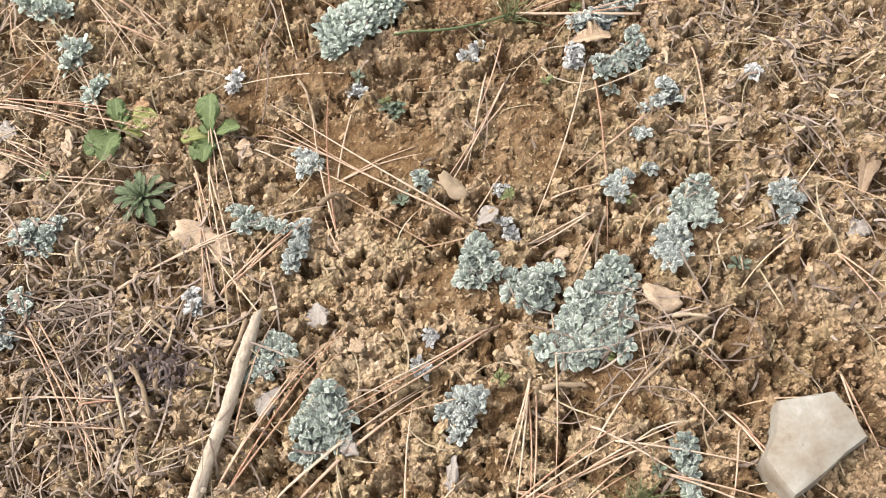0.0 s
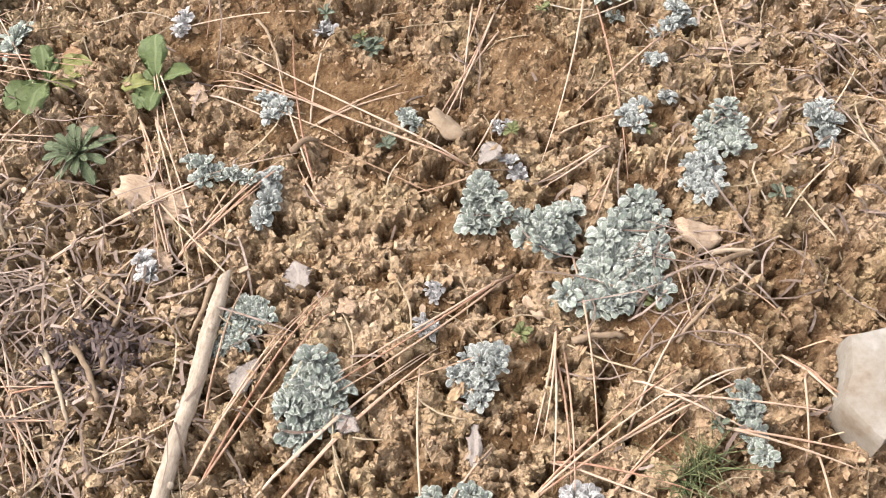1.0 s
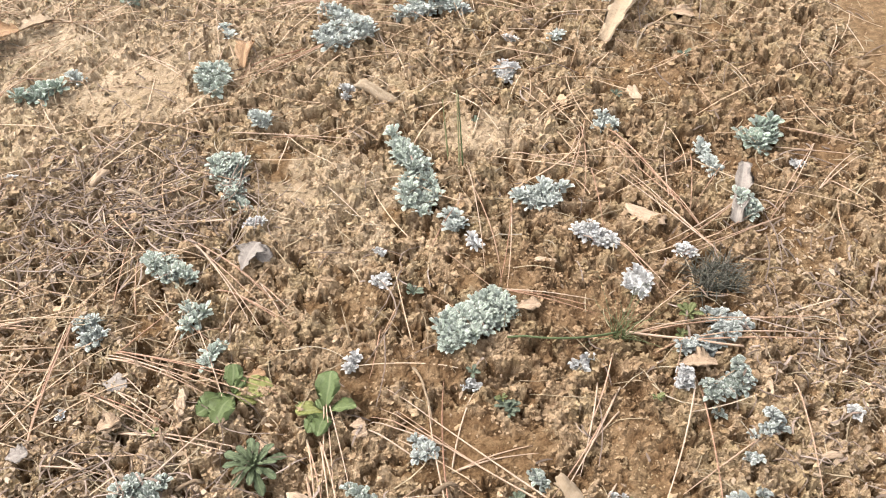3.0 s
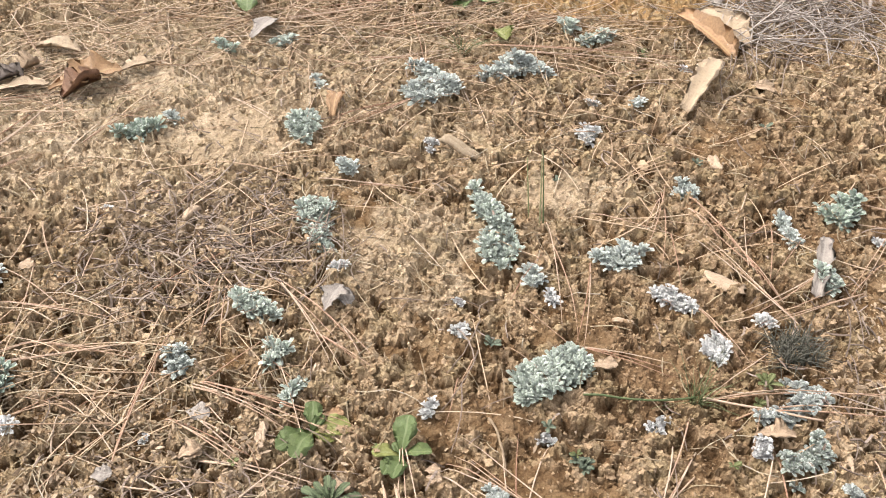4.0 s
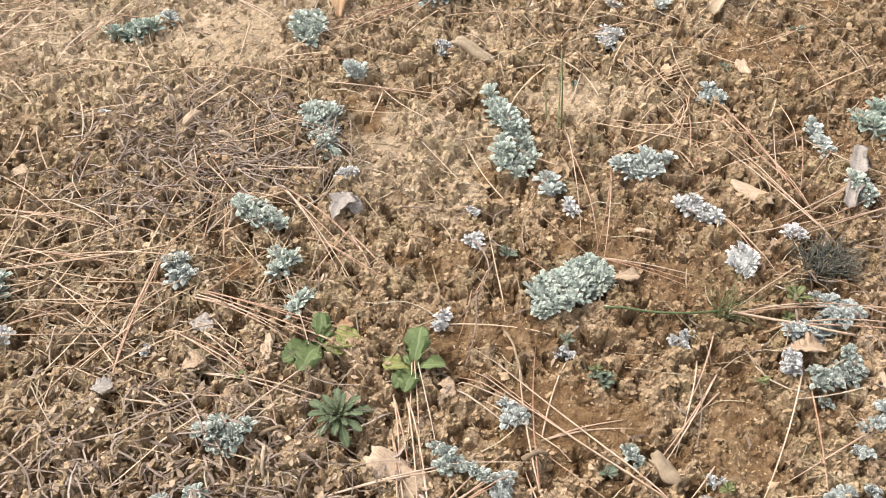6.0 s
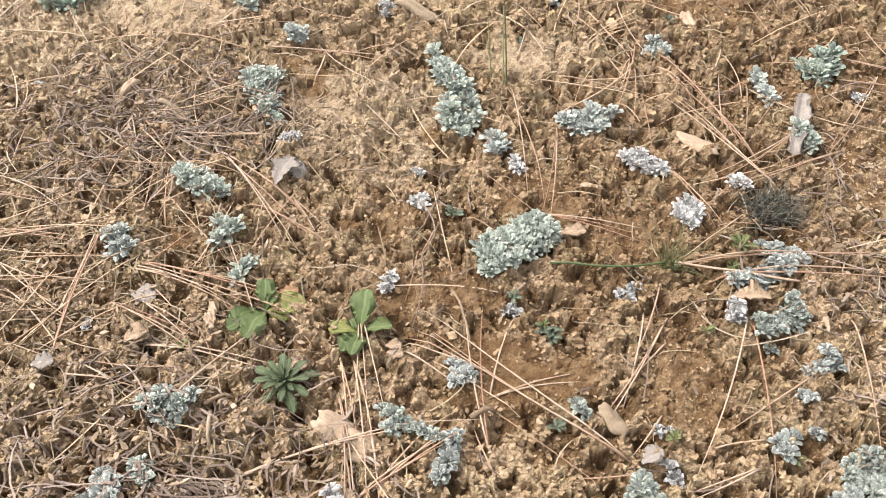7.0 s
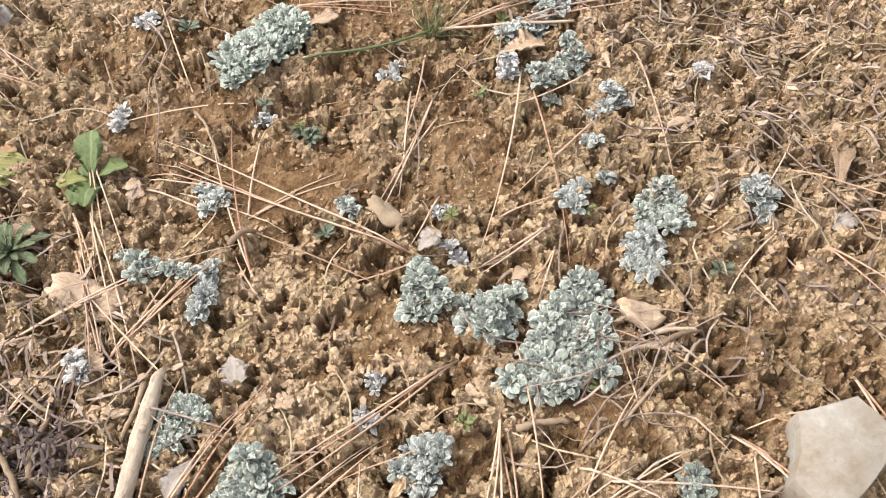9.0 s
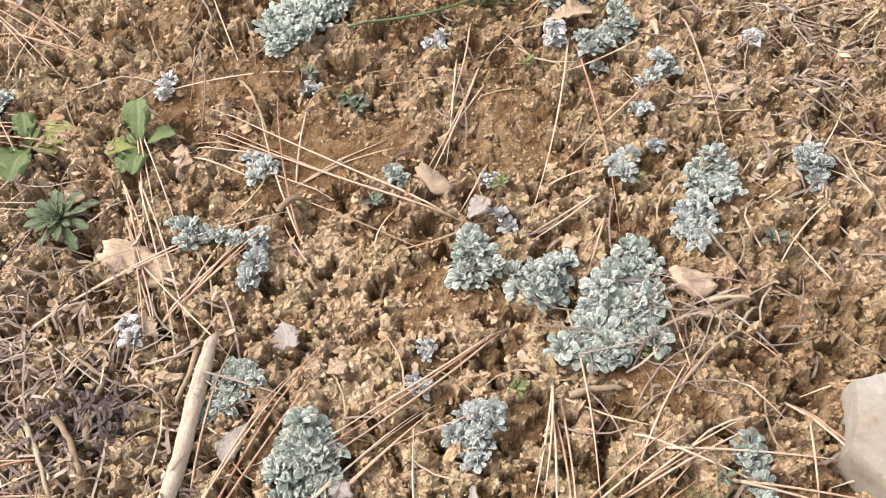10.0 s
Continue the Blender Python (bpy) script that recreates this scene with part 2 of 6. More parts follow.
PURPLE = fibre_material("purple_chaff", [(0.1, (0.06, 0.042, 0.038)), (0.6, (0.125, 0.088, 0.08)), (0.95, (0.24, 0.18, 0.16))], 200, 0.8, True)
STONE = stone_material()


# ---- small mesh tools ----
def mesh_of(name, verts, faces, mat, uvs=None, smooth=True):
    me = bpy.data.meshes.new(name)
    me.from_pydata([tuple(v) for v in verts], [], [tuple(f) for f in faces])
    if mat:
        me.materials.append(mat)
    if smooth:
        me.polygons.foreach_set("use_smooth", [True] * len(me.polygons))
    if uvs is not None:
        layer = me.uv_layers.new(name="UVMap")
        idx = np.empty(len(me.loops), dtype=np.int32)
        me.loops.foreach_get("vertex_index", idx)
        layer.data.foreach_set("uv", np.asarray(uvs, dtype=np.float32)[idx].ravel())
    me.update()
    return me


def part(name, me, parent, m=None, label=""):
    ob = new(name, me)
    ob.parent = parent
    if m is not None:
        ob.matrix_basis = m
    return tagged(ob, label)


def hash2(ix, iy, k):
    v = (ix.astype(np.int64) * 374761393 + iy.astype(np.int64) * 668265263 + k * 974634777) & 0xFFFFFFFF
    v = ((v ^ (v >> 13)) * 1274126177) & 0xFFFFFFFF
    return ((v ^ (v >> 16)) & 0xFFFFFF) / float(0x1000000)


def vnoise(x, y, size, k=0):
    """Smooth value noise in 0 to 1, with features of that size."""
    x, y = x / size, y / size
    ix, iy = np.floor(x), np.floor(y)
    fx, fy = x - ix, y - iy
    fx, fy = fx * fx * fx * (fx * (fx * 6 - 15) + 10), fy * fy * fy * (fy * (fy * 6 - 15) + 10)
    a, b = hash2(ix, iy, k), hash2(ix + 1, iy, k)
    c, d = hash2(ix, iy + 1, k), hash2(ix + 1, iy + 1, k)
    return (a + (b - a) * fx) + ((c + (d - c) * fx) - (a + (b - a) * fx)) * fy


def fbm(x, y, size, k=0, octaves=4, gain=0.5):
    out, amp, tot = 0, 1.0, 0.0
    for o in range(octaves):
        out = out + amp * vnoise(x, y, size / 2**o, k + 17 * o)
        tot += amp
        amp *= gain
    return out / tot


def lumps(x, y, cell, k, low, high, keep):
    """Heights of scattered rounded clods: one in each cell, kept by chance."""
    x, y = x / cell, y / cell
    ix, iy = np.floor(x), np.floor(y)
    best = np.zeros_like(x)
    for dx in (-1, 0, 1):
        for dy in (-1, 0, 1):
            cx, cy = ix + dx, iy + dy
            px, py = cx + hash2(cx, cy, k), cy + hash2(cx, cy, k + 1)
            r = 0.40 + 0.38 * hash2(cx, cy, k + 2)
            turn = 3.1416 * hash2(cx, cy, k + 5)
            ux, uy = x - px, y - py
            lx, ly = ux * np.cos(turn) + uy * np.sin(turn), (uy * np.cos(turn) - ux * np.sin(turn)) * 1.35
            d = (np.abs(lx) ** 2.6 + np.abs(ly) ** 2.6) / r**2.6
            top = low + (high - low) * hash2(cx, cy, k + 3)
            dome = np.clip(1 - d, 0, 1) ** 0.42 * top * (1 + 0.35 * (lx * np.cos(turn * 3) + ly))
            best = np.maximum(best, np.where(hash2(cx, cy, k + 4) < keep, dome, 0))
    return best


# ---- ground: one sheet, fine where the camera passes ----
def stretch(steps, grow, far):
    """Steps away from zero that grow fast, out to far."""
    out, step = [0.0], steps
    while out[-1] < far:
        step *= grow
        out.append(out[-1] + step)
    return np.array(out[1:])


# smooth bare patches, sunken holes and pale lumpy patches: centre and half sizes
BARE = (
    (0.128, 0.134, 0.046, 0.077), (-0.160, 0.316, 0.093, 0.038), (-0.002, -0.052, 0.039, 0.033),
    (0.318, -0.057, 0.034, 0.026), (0.135, 0.376, 0.055, 0.052), (0.034, 0.480, 0.065, 0.069),
    (-0.187, 0.457, 0.048, 0.035), (0.523, 0.466, 0.067, 0.085), (0.451, 0.961, 0.086, 0.107),
    (0.059, 0.844, 0.061, 0.054), (-0.572, 1.099, 0.126, 0.102), (-0.494, 0.467, 0.043, 0.048),
    (-0.980, 0.670, 0.085, 0.096), (-0.071, 0.138, 0.036, 0.025),
)
HOLES = (
    (0.320, -0.134, 0.016, 0.010), (0.324, -0.213, 0.014, 0.026), (0.318, -0.245, 0.011, 0.013),
    (-0.110, -0.056, 0.007, 0.007), (-0.118, -0.247, 0.018, 0.012), (0.010, -0.002, 0.013, 0.010),
    (-0.260, -0.207, 0.015, 0.010), (-0.222, 0.424, 0.032, 0.023), (0.027, 0.469, 0.020, 0.024),
    (-0.619, 0.408, 0.025, 0.028), (-0.489, 0.415, 0.020, 0.023), (0.206, -0.282, 0.017, 0.012),
    (-0.512, 0.283, 0.020, 0.018), (-0.002, 0.275, 0.029, 0.014),
)
PALE = (
    (-0.213, 0.691, 0.115, 0.121), (0.111, 0.832, 0.087, 0.071), (-0.021, 0.347, 0.047, 0.040),
    (-0.143, -0.089, 0.045, 0.042), (0.397, -0.180, 0.040, 0.040), (0.059, 0.844, 0.071, 0.064),
    (-0.574, 1.121, 0.139, 0.129),
)


def patches(x, y, spots, soft):
    """1 inside any of the oval spots, 0 outside, with an uneven edge."""
    edge = soft * (fbm(x, y, 0.05, 23, 3) - 0.5)
    best = np.zeros_like(x)
    for cx, cy, rx, ry in spots:
        best = np.maximum(best, np.clip((1.25 - np.hypot((x - cx) / rx, (y - cy) / ry) + edge) * 2.2, 0, 1))
    return best


def crust_mask(x, y):
    """Where the soil is crumbled into clods (1) and where it is bare and fine (0)."""
    n = fbm(x, y, 0.16, 5, 3) * 0.65 + fbm(x, y, 0.055, 9, 2) * 0.35
    return np.clip((n - 0.225) / 0.14, 0, 1) * (1 - 0.8 * patches(x, y, BARE, 1.2))


def pale_mask(x, y):
    """The dry, pale, flat-crusted rise."""
    d = np.hypot((x + 0.9) / 0.85, (y - 1.30) / 0.44)
    return np.maximum(np.clip(1.25 - d + 0.6 * (fbm(x, y, 0.2, 31, 3) - 0.5), 0, 1), 0.6 * patches(x, y, PALE, 1.6))


def damp_mask(x, y):
    """Darker, moister soil of the hollows on one side."""
    a = 1.2 - np.hypot((x - 0.36) / 0.22, (y + 0.22) / 0.20)
    b = 1.25 - np.hypot((x - 0.16) / 0.28, (y - 0.38) / 0.26)
    c = 1.25 - np.hypot((x - 0.66) / 0.30, (y - 0.80) / 0.28)
    e = 0.85 - np.hypot((x - 0.52) / 0.2, (y - 0.02) / 0.28)
    d = 0.75 - np.hypot((x + 0.55) / 0.27, (y - 0.02) / 0.32)
    return np.clip(np.maximum(np.maximum(a, b), np.maximum(c, np.maximum(d, e))) + 1.3 * (fbm(x, y, 0.11, 61, 3) - 0.5), 0, 1)


def ochre_mask(x, y):
    """Bare ochre subsoil beyond the needle drift."""
    return np.clip((1.3 - np.hypot((x - 0.50) / 0.42, (y - 1.85) / 0.30) + 0.7 * (fbm(x, y, 0.15, 71, 3) - 0.5)) * 2.5, 0, 1)


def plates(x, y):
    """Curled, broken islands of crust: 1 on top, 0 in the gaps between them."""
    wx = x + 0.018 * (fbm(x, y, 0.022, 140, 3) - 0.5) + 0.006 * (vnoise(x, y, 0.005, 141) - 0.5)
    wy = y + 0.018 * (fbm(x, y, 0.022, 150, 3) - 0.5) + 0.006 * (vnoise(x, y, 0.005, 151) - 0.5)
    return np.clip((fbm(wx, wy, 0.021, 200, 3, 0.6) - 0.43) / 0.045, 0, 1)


# rows along y, closest near the path's foot; each row as wide as the view there, so that cells keep their size in sight
Y_NEAR, Y_FAR = -0.47, 2.05


def fan(y):
    """Middle and half width of the finely built strip at that y."""
    q = (np.clip(y, Y_NEAR, Y_FAR) - Y_NEAR) / (Y_FAR - Y_NEAR)
    return -0.06 - 0.26 * q, 0.60 + 0.82 * q


def built(x, y):
    """1 on the finely built strip, fading to 0 a hand's breadth beyond it."""
    c, w = fan(y)
    out = np.maximum(np.maximum(np.abs(x - c) - w, y - Y_FAR), Y_NEAR - y)
    return np.clip(1 - out / 0.05, 0, 1)


def ground_height(x, y):
    wx = x + 0.020 * (fbm(x, y, 0.03, 40, 3) - 0.5) + 0.004 * (vnoise(x, y, 0.005, 43) - 0.5)
    wy = y + 0.020 * (fbm(x, y, 0.03, 50, 3) - 0.5) + 0.004 * (vnoise(x, y, 0.005, 53) - 0.5)
    m, p = crust_mask(x, y), pale_mask(x, y)
    h = 0.022 * (fbm(x, y, 0.30, 1, 2) - 0.5) + 0.014 * (fbm(x, y, 0.07, 2, 3) - 0.5)
    k = m * (1 - 0.62 * p) * (1 - 0.6 * ochre_mask(x, y))
    top = plates(x, y)
    kt = k * (0.3 + 0.7 * top)
    far = 1 + 0.9 * np.clip((y - 0.4) / 0.7, 0, 1)
    h = h + far * k * (0.0095 * top * (0.55 + 0.9 * vnoise(x, y, 0.028, 210)) - 0.006)
    h = h + (0.10 + 0.90 * kt) * lumps(wx, wy, 0.0135, 70, 0.001, 0.0058, 0.66)
    fine = 1 - 0.55 * np.clip((y - 0.7) / 0.5, 0, 1)
    h = h + fine * (0.16 + 0.84 * kt) * lumps(wx, wy, 0.0078, 80, 0.0008, 0.0046, 0.72)
    grain = np.clip((1.1 - y) / 0.6, 0, 1)
    h = h + grain * (0.22 + 0.78 * k) * lumps(x, y, 0.0047, 85, 0.0004, 0.0026, 0.7)
    gap = np.abs(2 * fbm(wx, wy, 0.05, 90, 2) - 1)
    h = h - 0.019 * np.exp(-((gap / 0.042) ** 2)) * (0.08 + 0.92 * m * (1 - 0.3 * p))
    h = h - 0.013 * np.clip((vnoise(wx, wy, 0.012, 95) - 0.66) / 0.14, 0, 1) * (0.03 + 0.97 * m * (1 - 0.35 * p))
    h = h - 0.010 * np.clip((vnoise(wx, wy, 0.018, 97) - 0.70) / 0.12, 0, 1) * m * (1 - 0.35 * p)
    h = h + 0.0025 * (fbm(x, y, 0.008, 3, 2) - 0.5)
    h = h - 0.020 * patches(wx, wy, HOLES, 1.5)
    return h * built(x, y) - 0.013


ROWS = [Y_NEAR]
while ROWS[-1] < Y_FAR:
    ROWS.append(ROWS[-1] + 0.0032 * (1 + 1.45 * max(0.0, ROWS[-1] - 0.05)))
GY = np.concatenate([Y_NEAR - stretch(0.003, 1.5, 60.0)[::-1], ROWS, ROWS[-1] + stretch(0.006, 1.5, 60.0)])
side = stretch(0.004, 1.5, 100.0)
GS = np.concatenate([-1 - side[::-1], np.linspace(-1, 1, 441), 1 + side])
MS, MY = np.meshgrid(GS, GY)
MX = fan(MY)[0] + MS * fan(MY)[1]
GH = ground_height(MX, MY)
REST = GH.copy()


def at_grid(table, x, y):
    x, y = np.asarray(x, float), np.asarray(y, float)
    c, w = fan(y)
    q = (x - c) / w
    i, j = np.clip(np.searchsorted(GS, q) - 1, 0, len(GS) - 2), np.clip(np.searchsorted(GY, y) - 1, 0, len(GY) - 2)
    u, v = (q - GS[i]) / (GS[i + 1] - GS[i]), (y - GY[j]) / (GY[j + 1] - GY[j])
    return (table[j, i] * (1 - u) + table[j, i + 1] * u) * (1 - v) + (table[j + 1, i] * (1 - u) + table[j + 1, i + 1] * u) * v


def ground_z(x, y):
    return at_grid(GH, x, y)


def rest_z(x, y):
    """The height on which a loose thing would come to lie there, plants included."""
    return at_grid(REST, x, y)


def stand_z(x, y, r):
    """The height of the crust round a plant's foot."""
    a = np.arange(8) * 0.7854
    h = ground_z(x + r * np.cos(a), y + r * np.sin(a))
    return float(max(ground_z(x, y), np.sort(h)[5]))


def raise_rest(x, y, r, h):
    """A plant of that radius holds up what falls on it."""
    c, w = fan(y)
    i0, i1 = np.searchsorted(GS, ((x - r - c) / w - 0.01, (x + r - c) / w + 0.01))
    j0, j1 = np.searchsorted(GY, (y - r, y + r))
    if i1 > i0 and j1 > j0:
        d = ((MX[j0:j1, i0:i1] - x) ** 2 + (MY[j0:j1, i0:i1] - y) ** 2) / r**2
        z = float(ground_z(x, y)) + h * np.clip(1 - d, 0, 1) ** 0.5
        REST[j0:j1, i0:i1] = np.maximum(REST[j0:j1, i0:i1], np.where(d < 1, z, -1))


def build_ground():
    nx, ny = len(GS), len(GY)
    me = bpy.data.meshes.new("ground")
    rough = 1.5 * built(MX, MY) * np.clip(0.0025 + 0.0018 * MY, 0.0022, 0.0055)
    row, col = np.indices(MX.shape)
    jx, jy = (rough * (hash2(col, row, k) - 0.5) for k in (301, 302))
    co = np.stack([MX + jx, MY + jy, GH], -1).reshape(-1, 3).astype(np.float32)
    a = (np.arange(ny - 1)[:, None] * nx + np.arange(nx - 1)[None, :]).ravel()
    quads = np.stack([a, a + 1, a + 1 + nx, a + nx], -1).astype(np.int32)
    me.vertices.add(len(co))
    me.vertices.foreach_set("co", co.ravel())
    me.loops.add(quads.size)
    me.loops.foreach_set("vertex_index", quads.ravel())
    me.polygons.add(len(quads))
    me.polygons.foreach_set("loop_start", np.arange(0, quads.size, 4, dtype=np.int32))
    me.polygons.foreach_set("use_smooth", np.zeros(len(quads), dtype=bool))
    inner = built(MX, MY)
    # Brown soil colour plus painted shade follows the gaps between the raised plates.
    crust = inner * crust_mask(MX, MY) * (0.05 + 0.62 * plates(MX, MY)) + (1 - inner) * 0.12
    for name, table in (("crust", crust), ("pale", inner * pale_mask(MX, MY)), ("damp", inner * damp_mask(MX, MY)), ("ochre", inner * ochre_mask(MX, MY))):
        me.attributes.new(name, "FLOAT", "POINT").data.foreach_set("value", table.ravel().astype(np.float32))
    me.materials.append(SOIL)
    me.update(calc_edges=True)
    tagged(new("ground", me), "crumbly tan-brown loam soil, bare and cloddy", "ground", kind="structure")


build_ground()


# ---- leaves and plants ----
def leaf_mesh(name, mat, width, neck, peak, cup, arch, stations=6, wave=0.0, tip=0.5, seed=0, lobes=0, ragged=0.06, fold=0.0):
    """A leaf of length 1 along y, closed, with a keel below. width: half width; neck: half width of its stalk; peak: where it is broadest;
    cup: how far the margins rise; arch: (rise, droop)."""
    rng = random.Random(seed)
    verts, uvs, faces = [], [], []
    for s in range(stations + 1):
        v = s / stations
        v = 1 - (1 - v) ** 1.9
        if v < peak:
            q = v / peak
            w = neck + (width - neck) * (q * q * (3 - 2 * q))
        else:
            q = (v - peak) / (1 - peak)
            w = width * max(1 - q ** (1.6 + tip * 2), 0.0) ** 0.55 + 0.012
        if lobes and 0.12 < v < 0.95:
            w *= 1 + 0.32 * math.sin(v * lobes * 6.28) * (1 if s % 2 else 0.9)
        z = arch[0] * v - arch[1] * v * v
        side = wave * math.sin(v * 9 + seed)
        for k, u in enumerate((-1, -0.66, 0, 0.66, 1)):
            jx = 1 + ragged * rng.uniform(-1.2, 0.8) * (abs(u) > 0.9) + 0.05 * rng.uniform(-1, 1)
            verts.append((u * w * jx + 0.25 * side * w, v - 0.04 * abs(u) * w, z + fold * w * abs(u) + cup * w * abs(u) ** 2.6 + wave * 0.4 * w * math.sin(v * 11 + u * 3 + seed)))
            uvs.append((0.5 + 0.5 * u, v))
        verts.append((0.25 * side * w, v, z - 0.02 - 0.10 * w))
        uvs.append((0.5, v))
    for s in range(stations):
        a, b = 6 * s, 6 * s + 6
        ring = (0, 1, 2, 3, 4, 5)
        for k in range(6):
            i, j = ring[k], ring[(k + 1) % 6]
            faces.append((a + i, a + j, b + j, b + i))
    faces.append((5, 4, 3, 2, 1, 0))
    e = 6 * stations
    faces.append((e, e + 1, e + 2, e + 3, e + 4, e + 5))
    return mesh_of(name, verts, faces, mat, uvs)


def leaf_set(tag, mat, width, neck, peak, cup, arch, count=6, **more):
    return [leaf_mesh(tag, mat, width * (1 + 0.05 * (i - 2)), neck, peak, cup * (0.7 + 0.2 * i), (arch[0] + 0.05 * i, arch[1] + 0.08 * (i - 2)), seed=i, wave=0.14, **more) for i in range(count)]


WOOL_SHAPES = {"silver": (0.25, 0.10, 0.72, 0.45, (0.34, 0.40)), "green": (0.275, 0.10, 0.72, 0.42, (0.32, 0.38)), "grey": (0.235, 0.09, 0.72, 0.5, (0.38, 0.46)), "white": (0.23, 0.10, 0.66, 0.6, (0.4, 0.5))}
WOOL_LEAVES = {k: leaf_set("wool_leaf", WOOL[k], *v, tip=1.5) for k, v in WOOL_SHAPES.items()}


FAR_LEAVES = {k: leaf_set("wool_leaf", WOOL_FAR_BRIGHT[k], *v, tip=1.5, stations=3) for k, v in WOOL_SHAPES.items()}


def crown_mesh():
    rng = random.Random(4)
    verts, faces = [], []
    for ring, (r, z) in enumerate(((1.0, -0.6), (0.95, 0.0), (0.6, 0.5), (0.2, 0.75))):
        for k in range(8):
            a = 6.2832 * k / 8
            q = r * rng.uniform(0.75, 1.15)
            verts.append((q * math.cos(a), q * math.sin(a), z + rng.uniform(-0.1, 0.1)))
    for ring in range(3):
        for k in range(8):
            a, b = ring * 8 + k, ring * 8 + (k + 1) % 8
            faces.append((a, b, b + 8, a + 8))
    faces.append(tuple(range(24, 32)))
    return mesh_of("crown", verts, faces, CROWN)


CROWN_MESH = crown_mesh()
PLANTS = random.Random(11)


def spiral(rng, leaf, r, count, low, high):
    """The poses of a rosette's leaves, in units of its crown."""
    first = rng.uniform(0, 360)
    for i in range(count):
        f = (i + 0.5) / count
        size = leaf * (0.46 + 0.56 * f**0.7) * rng.uniform(0.82, 1.16) / r
        rise = high + (low - high) * f**0.8 + rng.uniform(-11, 11)
        yield (Matrix.Rotation(radians(first + 137.5 * i + rng.uniform(-14, 14)), 4, "Z") @ Matrix.Translation((0, 0.25, 0.30 - 0.2 * f))
               @ Matrix.Rotation(radians(rise), 4, "X") @ Matrix.Rotation(radians(rng.uniform(-20, 20)), 4, "Y") @ Matrix.Diagonal((size * rng.uniform(0.88, 1.14), size, size, 1)))


def whole_rosette(kind, seed, count, low, high):
    """A rosette as one mesh, for plants that stay far off: crown and small leaves."""
    rng = random.Random(seed)
    verts, faces, uvs = [v.co.copy() for v in CROWN_MESH.vertices], [tuple(p.vertices) for p in CROWN_MESH.polygons], [(0.5, 0.1)] * len(CROWN_MESH.vertices)
    for m in spiral(rng, 1.0, 0.30, count, low, high):
        me = rng.choice(FAR_LEAVES[kind])
        o = len(verts)
        slim = m @ Matrix.Diagonal((0.80, 1.0, 0.6, 1))
        verts += [slim @ v.co for v in me.vertices]
        foot = min(range(16, 32), key=lambda k: (verts[k] - verts[o + 5]).length)
        faces += [tuple(foot if k == 5 else o + k for k in p.vertices) for p in me.polygons]
        uv = [None] * len(me.vertices)
        for loop, q in zip(me.loops, me.uv_layers[0].data):
            uv[loop.vertex_index] = tuple(q.uv)
        uvs += uv
    return mesh_of("rosette", verts, faces, WOOL_FAR_BRIGHT[kind], uvs)


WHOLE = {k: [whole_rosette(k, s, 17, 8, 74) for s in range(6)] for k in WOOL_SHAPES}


def rosette(parent, ox, oy, leaf, count, kind, low=10, high=68, far=False):
    """One rosette of a mat, on the ground, its leaves in a spiral round a short crown."""
    rng = PLANTS
    x, y = parent.location.x + ox, parent.location.y + oy
    z = stand_z(x, y, leaf * 0.8) + leaf * rng.uniform(0.0, 0.3)
    lean = Matrix.Rotation(radians(rng.uniform(-14, 14)), 4, "X") @ Matrix.Rotation(radians(rng.uniform(-14, 14)), 4, "Y")
    r = leaf * 0.30
    spot = Matrix.Translation((ox, oy, z - parent.location.z)) @ lean @ Matrix.Rotation(rng.uniform(0, 6.28), 4, "Z") @ Matrix.Diagonal((r, r, r * 1.2, 1))
    raise_rest(x, y, leaf * 1.1, leaf * 0.75)
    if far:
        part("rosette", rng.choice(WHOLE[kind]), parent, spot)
        return
    core = part("rosette", CROWN_MESH, parent, spot)
    for m in spiral(rng, leaf, r, count, low, high):
        part("leaf", rng.choice(WOOL_LEAVES[kind]), core, m)


def woolly_plant(spots, leaf=0.017, count=14, kind="silver", label="silvery felt-leaved pussytoes rosettes forming a low mat on soil", name="pussytoes_plant", category="plant", low=10, high=68):
    """A mat of woolly rosettes at those places on the ground."""
    cx, cy = sum(s[0] for s in spots) / len(spots), sum(s[1] for s in spots) / len(spots)
    base = new(name)
    base.location = (cx, cy, float(ground_z(cx, cy)))
    base.empty_display_size = 0.02
    tagged(base, label, category, "woolly plants on the bank")
    far = cy > 0.30
    leaf *= 1.05 if name == "woolly_sprig" else 0.74 if cy < 0.3 else 1.0
    reach = 3.6 if cy < 0.3 else 4.0
    count = round(count * 1.35)
    grown = list(spots)
    apart = 0.52 if far else 0.66
    for i, a in enumerate(spots):
        for b in spots[:i]:
            for f in (0.5, 0.28, 0.72) if far else (0.5,):
                m = (a[0] + (b[0] - a[0]) * f, a[1] + (b[1] - a[1]) * f)
                if math.dist(a, b) < reach * leaf and all(math.dist(m, q) > apart * leaf for q in grown):
                    grown.append(m)
    for x, y in grown:
        rosette(base, x - cx, y - cy, leaf * PLANTS.uniform(0.9, 1.12), max(5, count + PLANTS.randint(-1, 1)), kind, low, high, far)
    return base


def sprig(x, y, size=0.012, kind="white", label="small white woolly sprig with curled leaves on soil"):
    """A small tuft of curled white woolly leaves."""
    r = PLANTS
    spots = [(x, y)] + [(x + r.uniform(-1, 1) * size * 0.8, y + r.uniform(-1, 1) * size * 0.8) for _ in range(3)]
    return woolly_plant(spots, size * 0.78, 9, kind, label, "woolly_sprig", "plant", 15, 80)


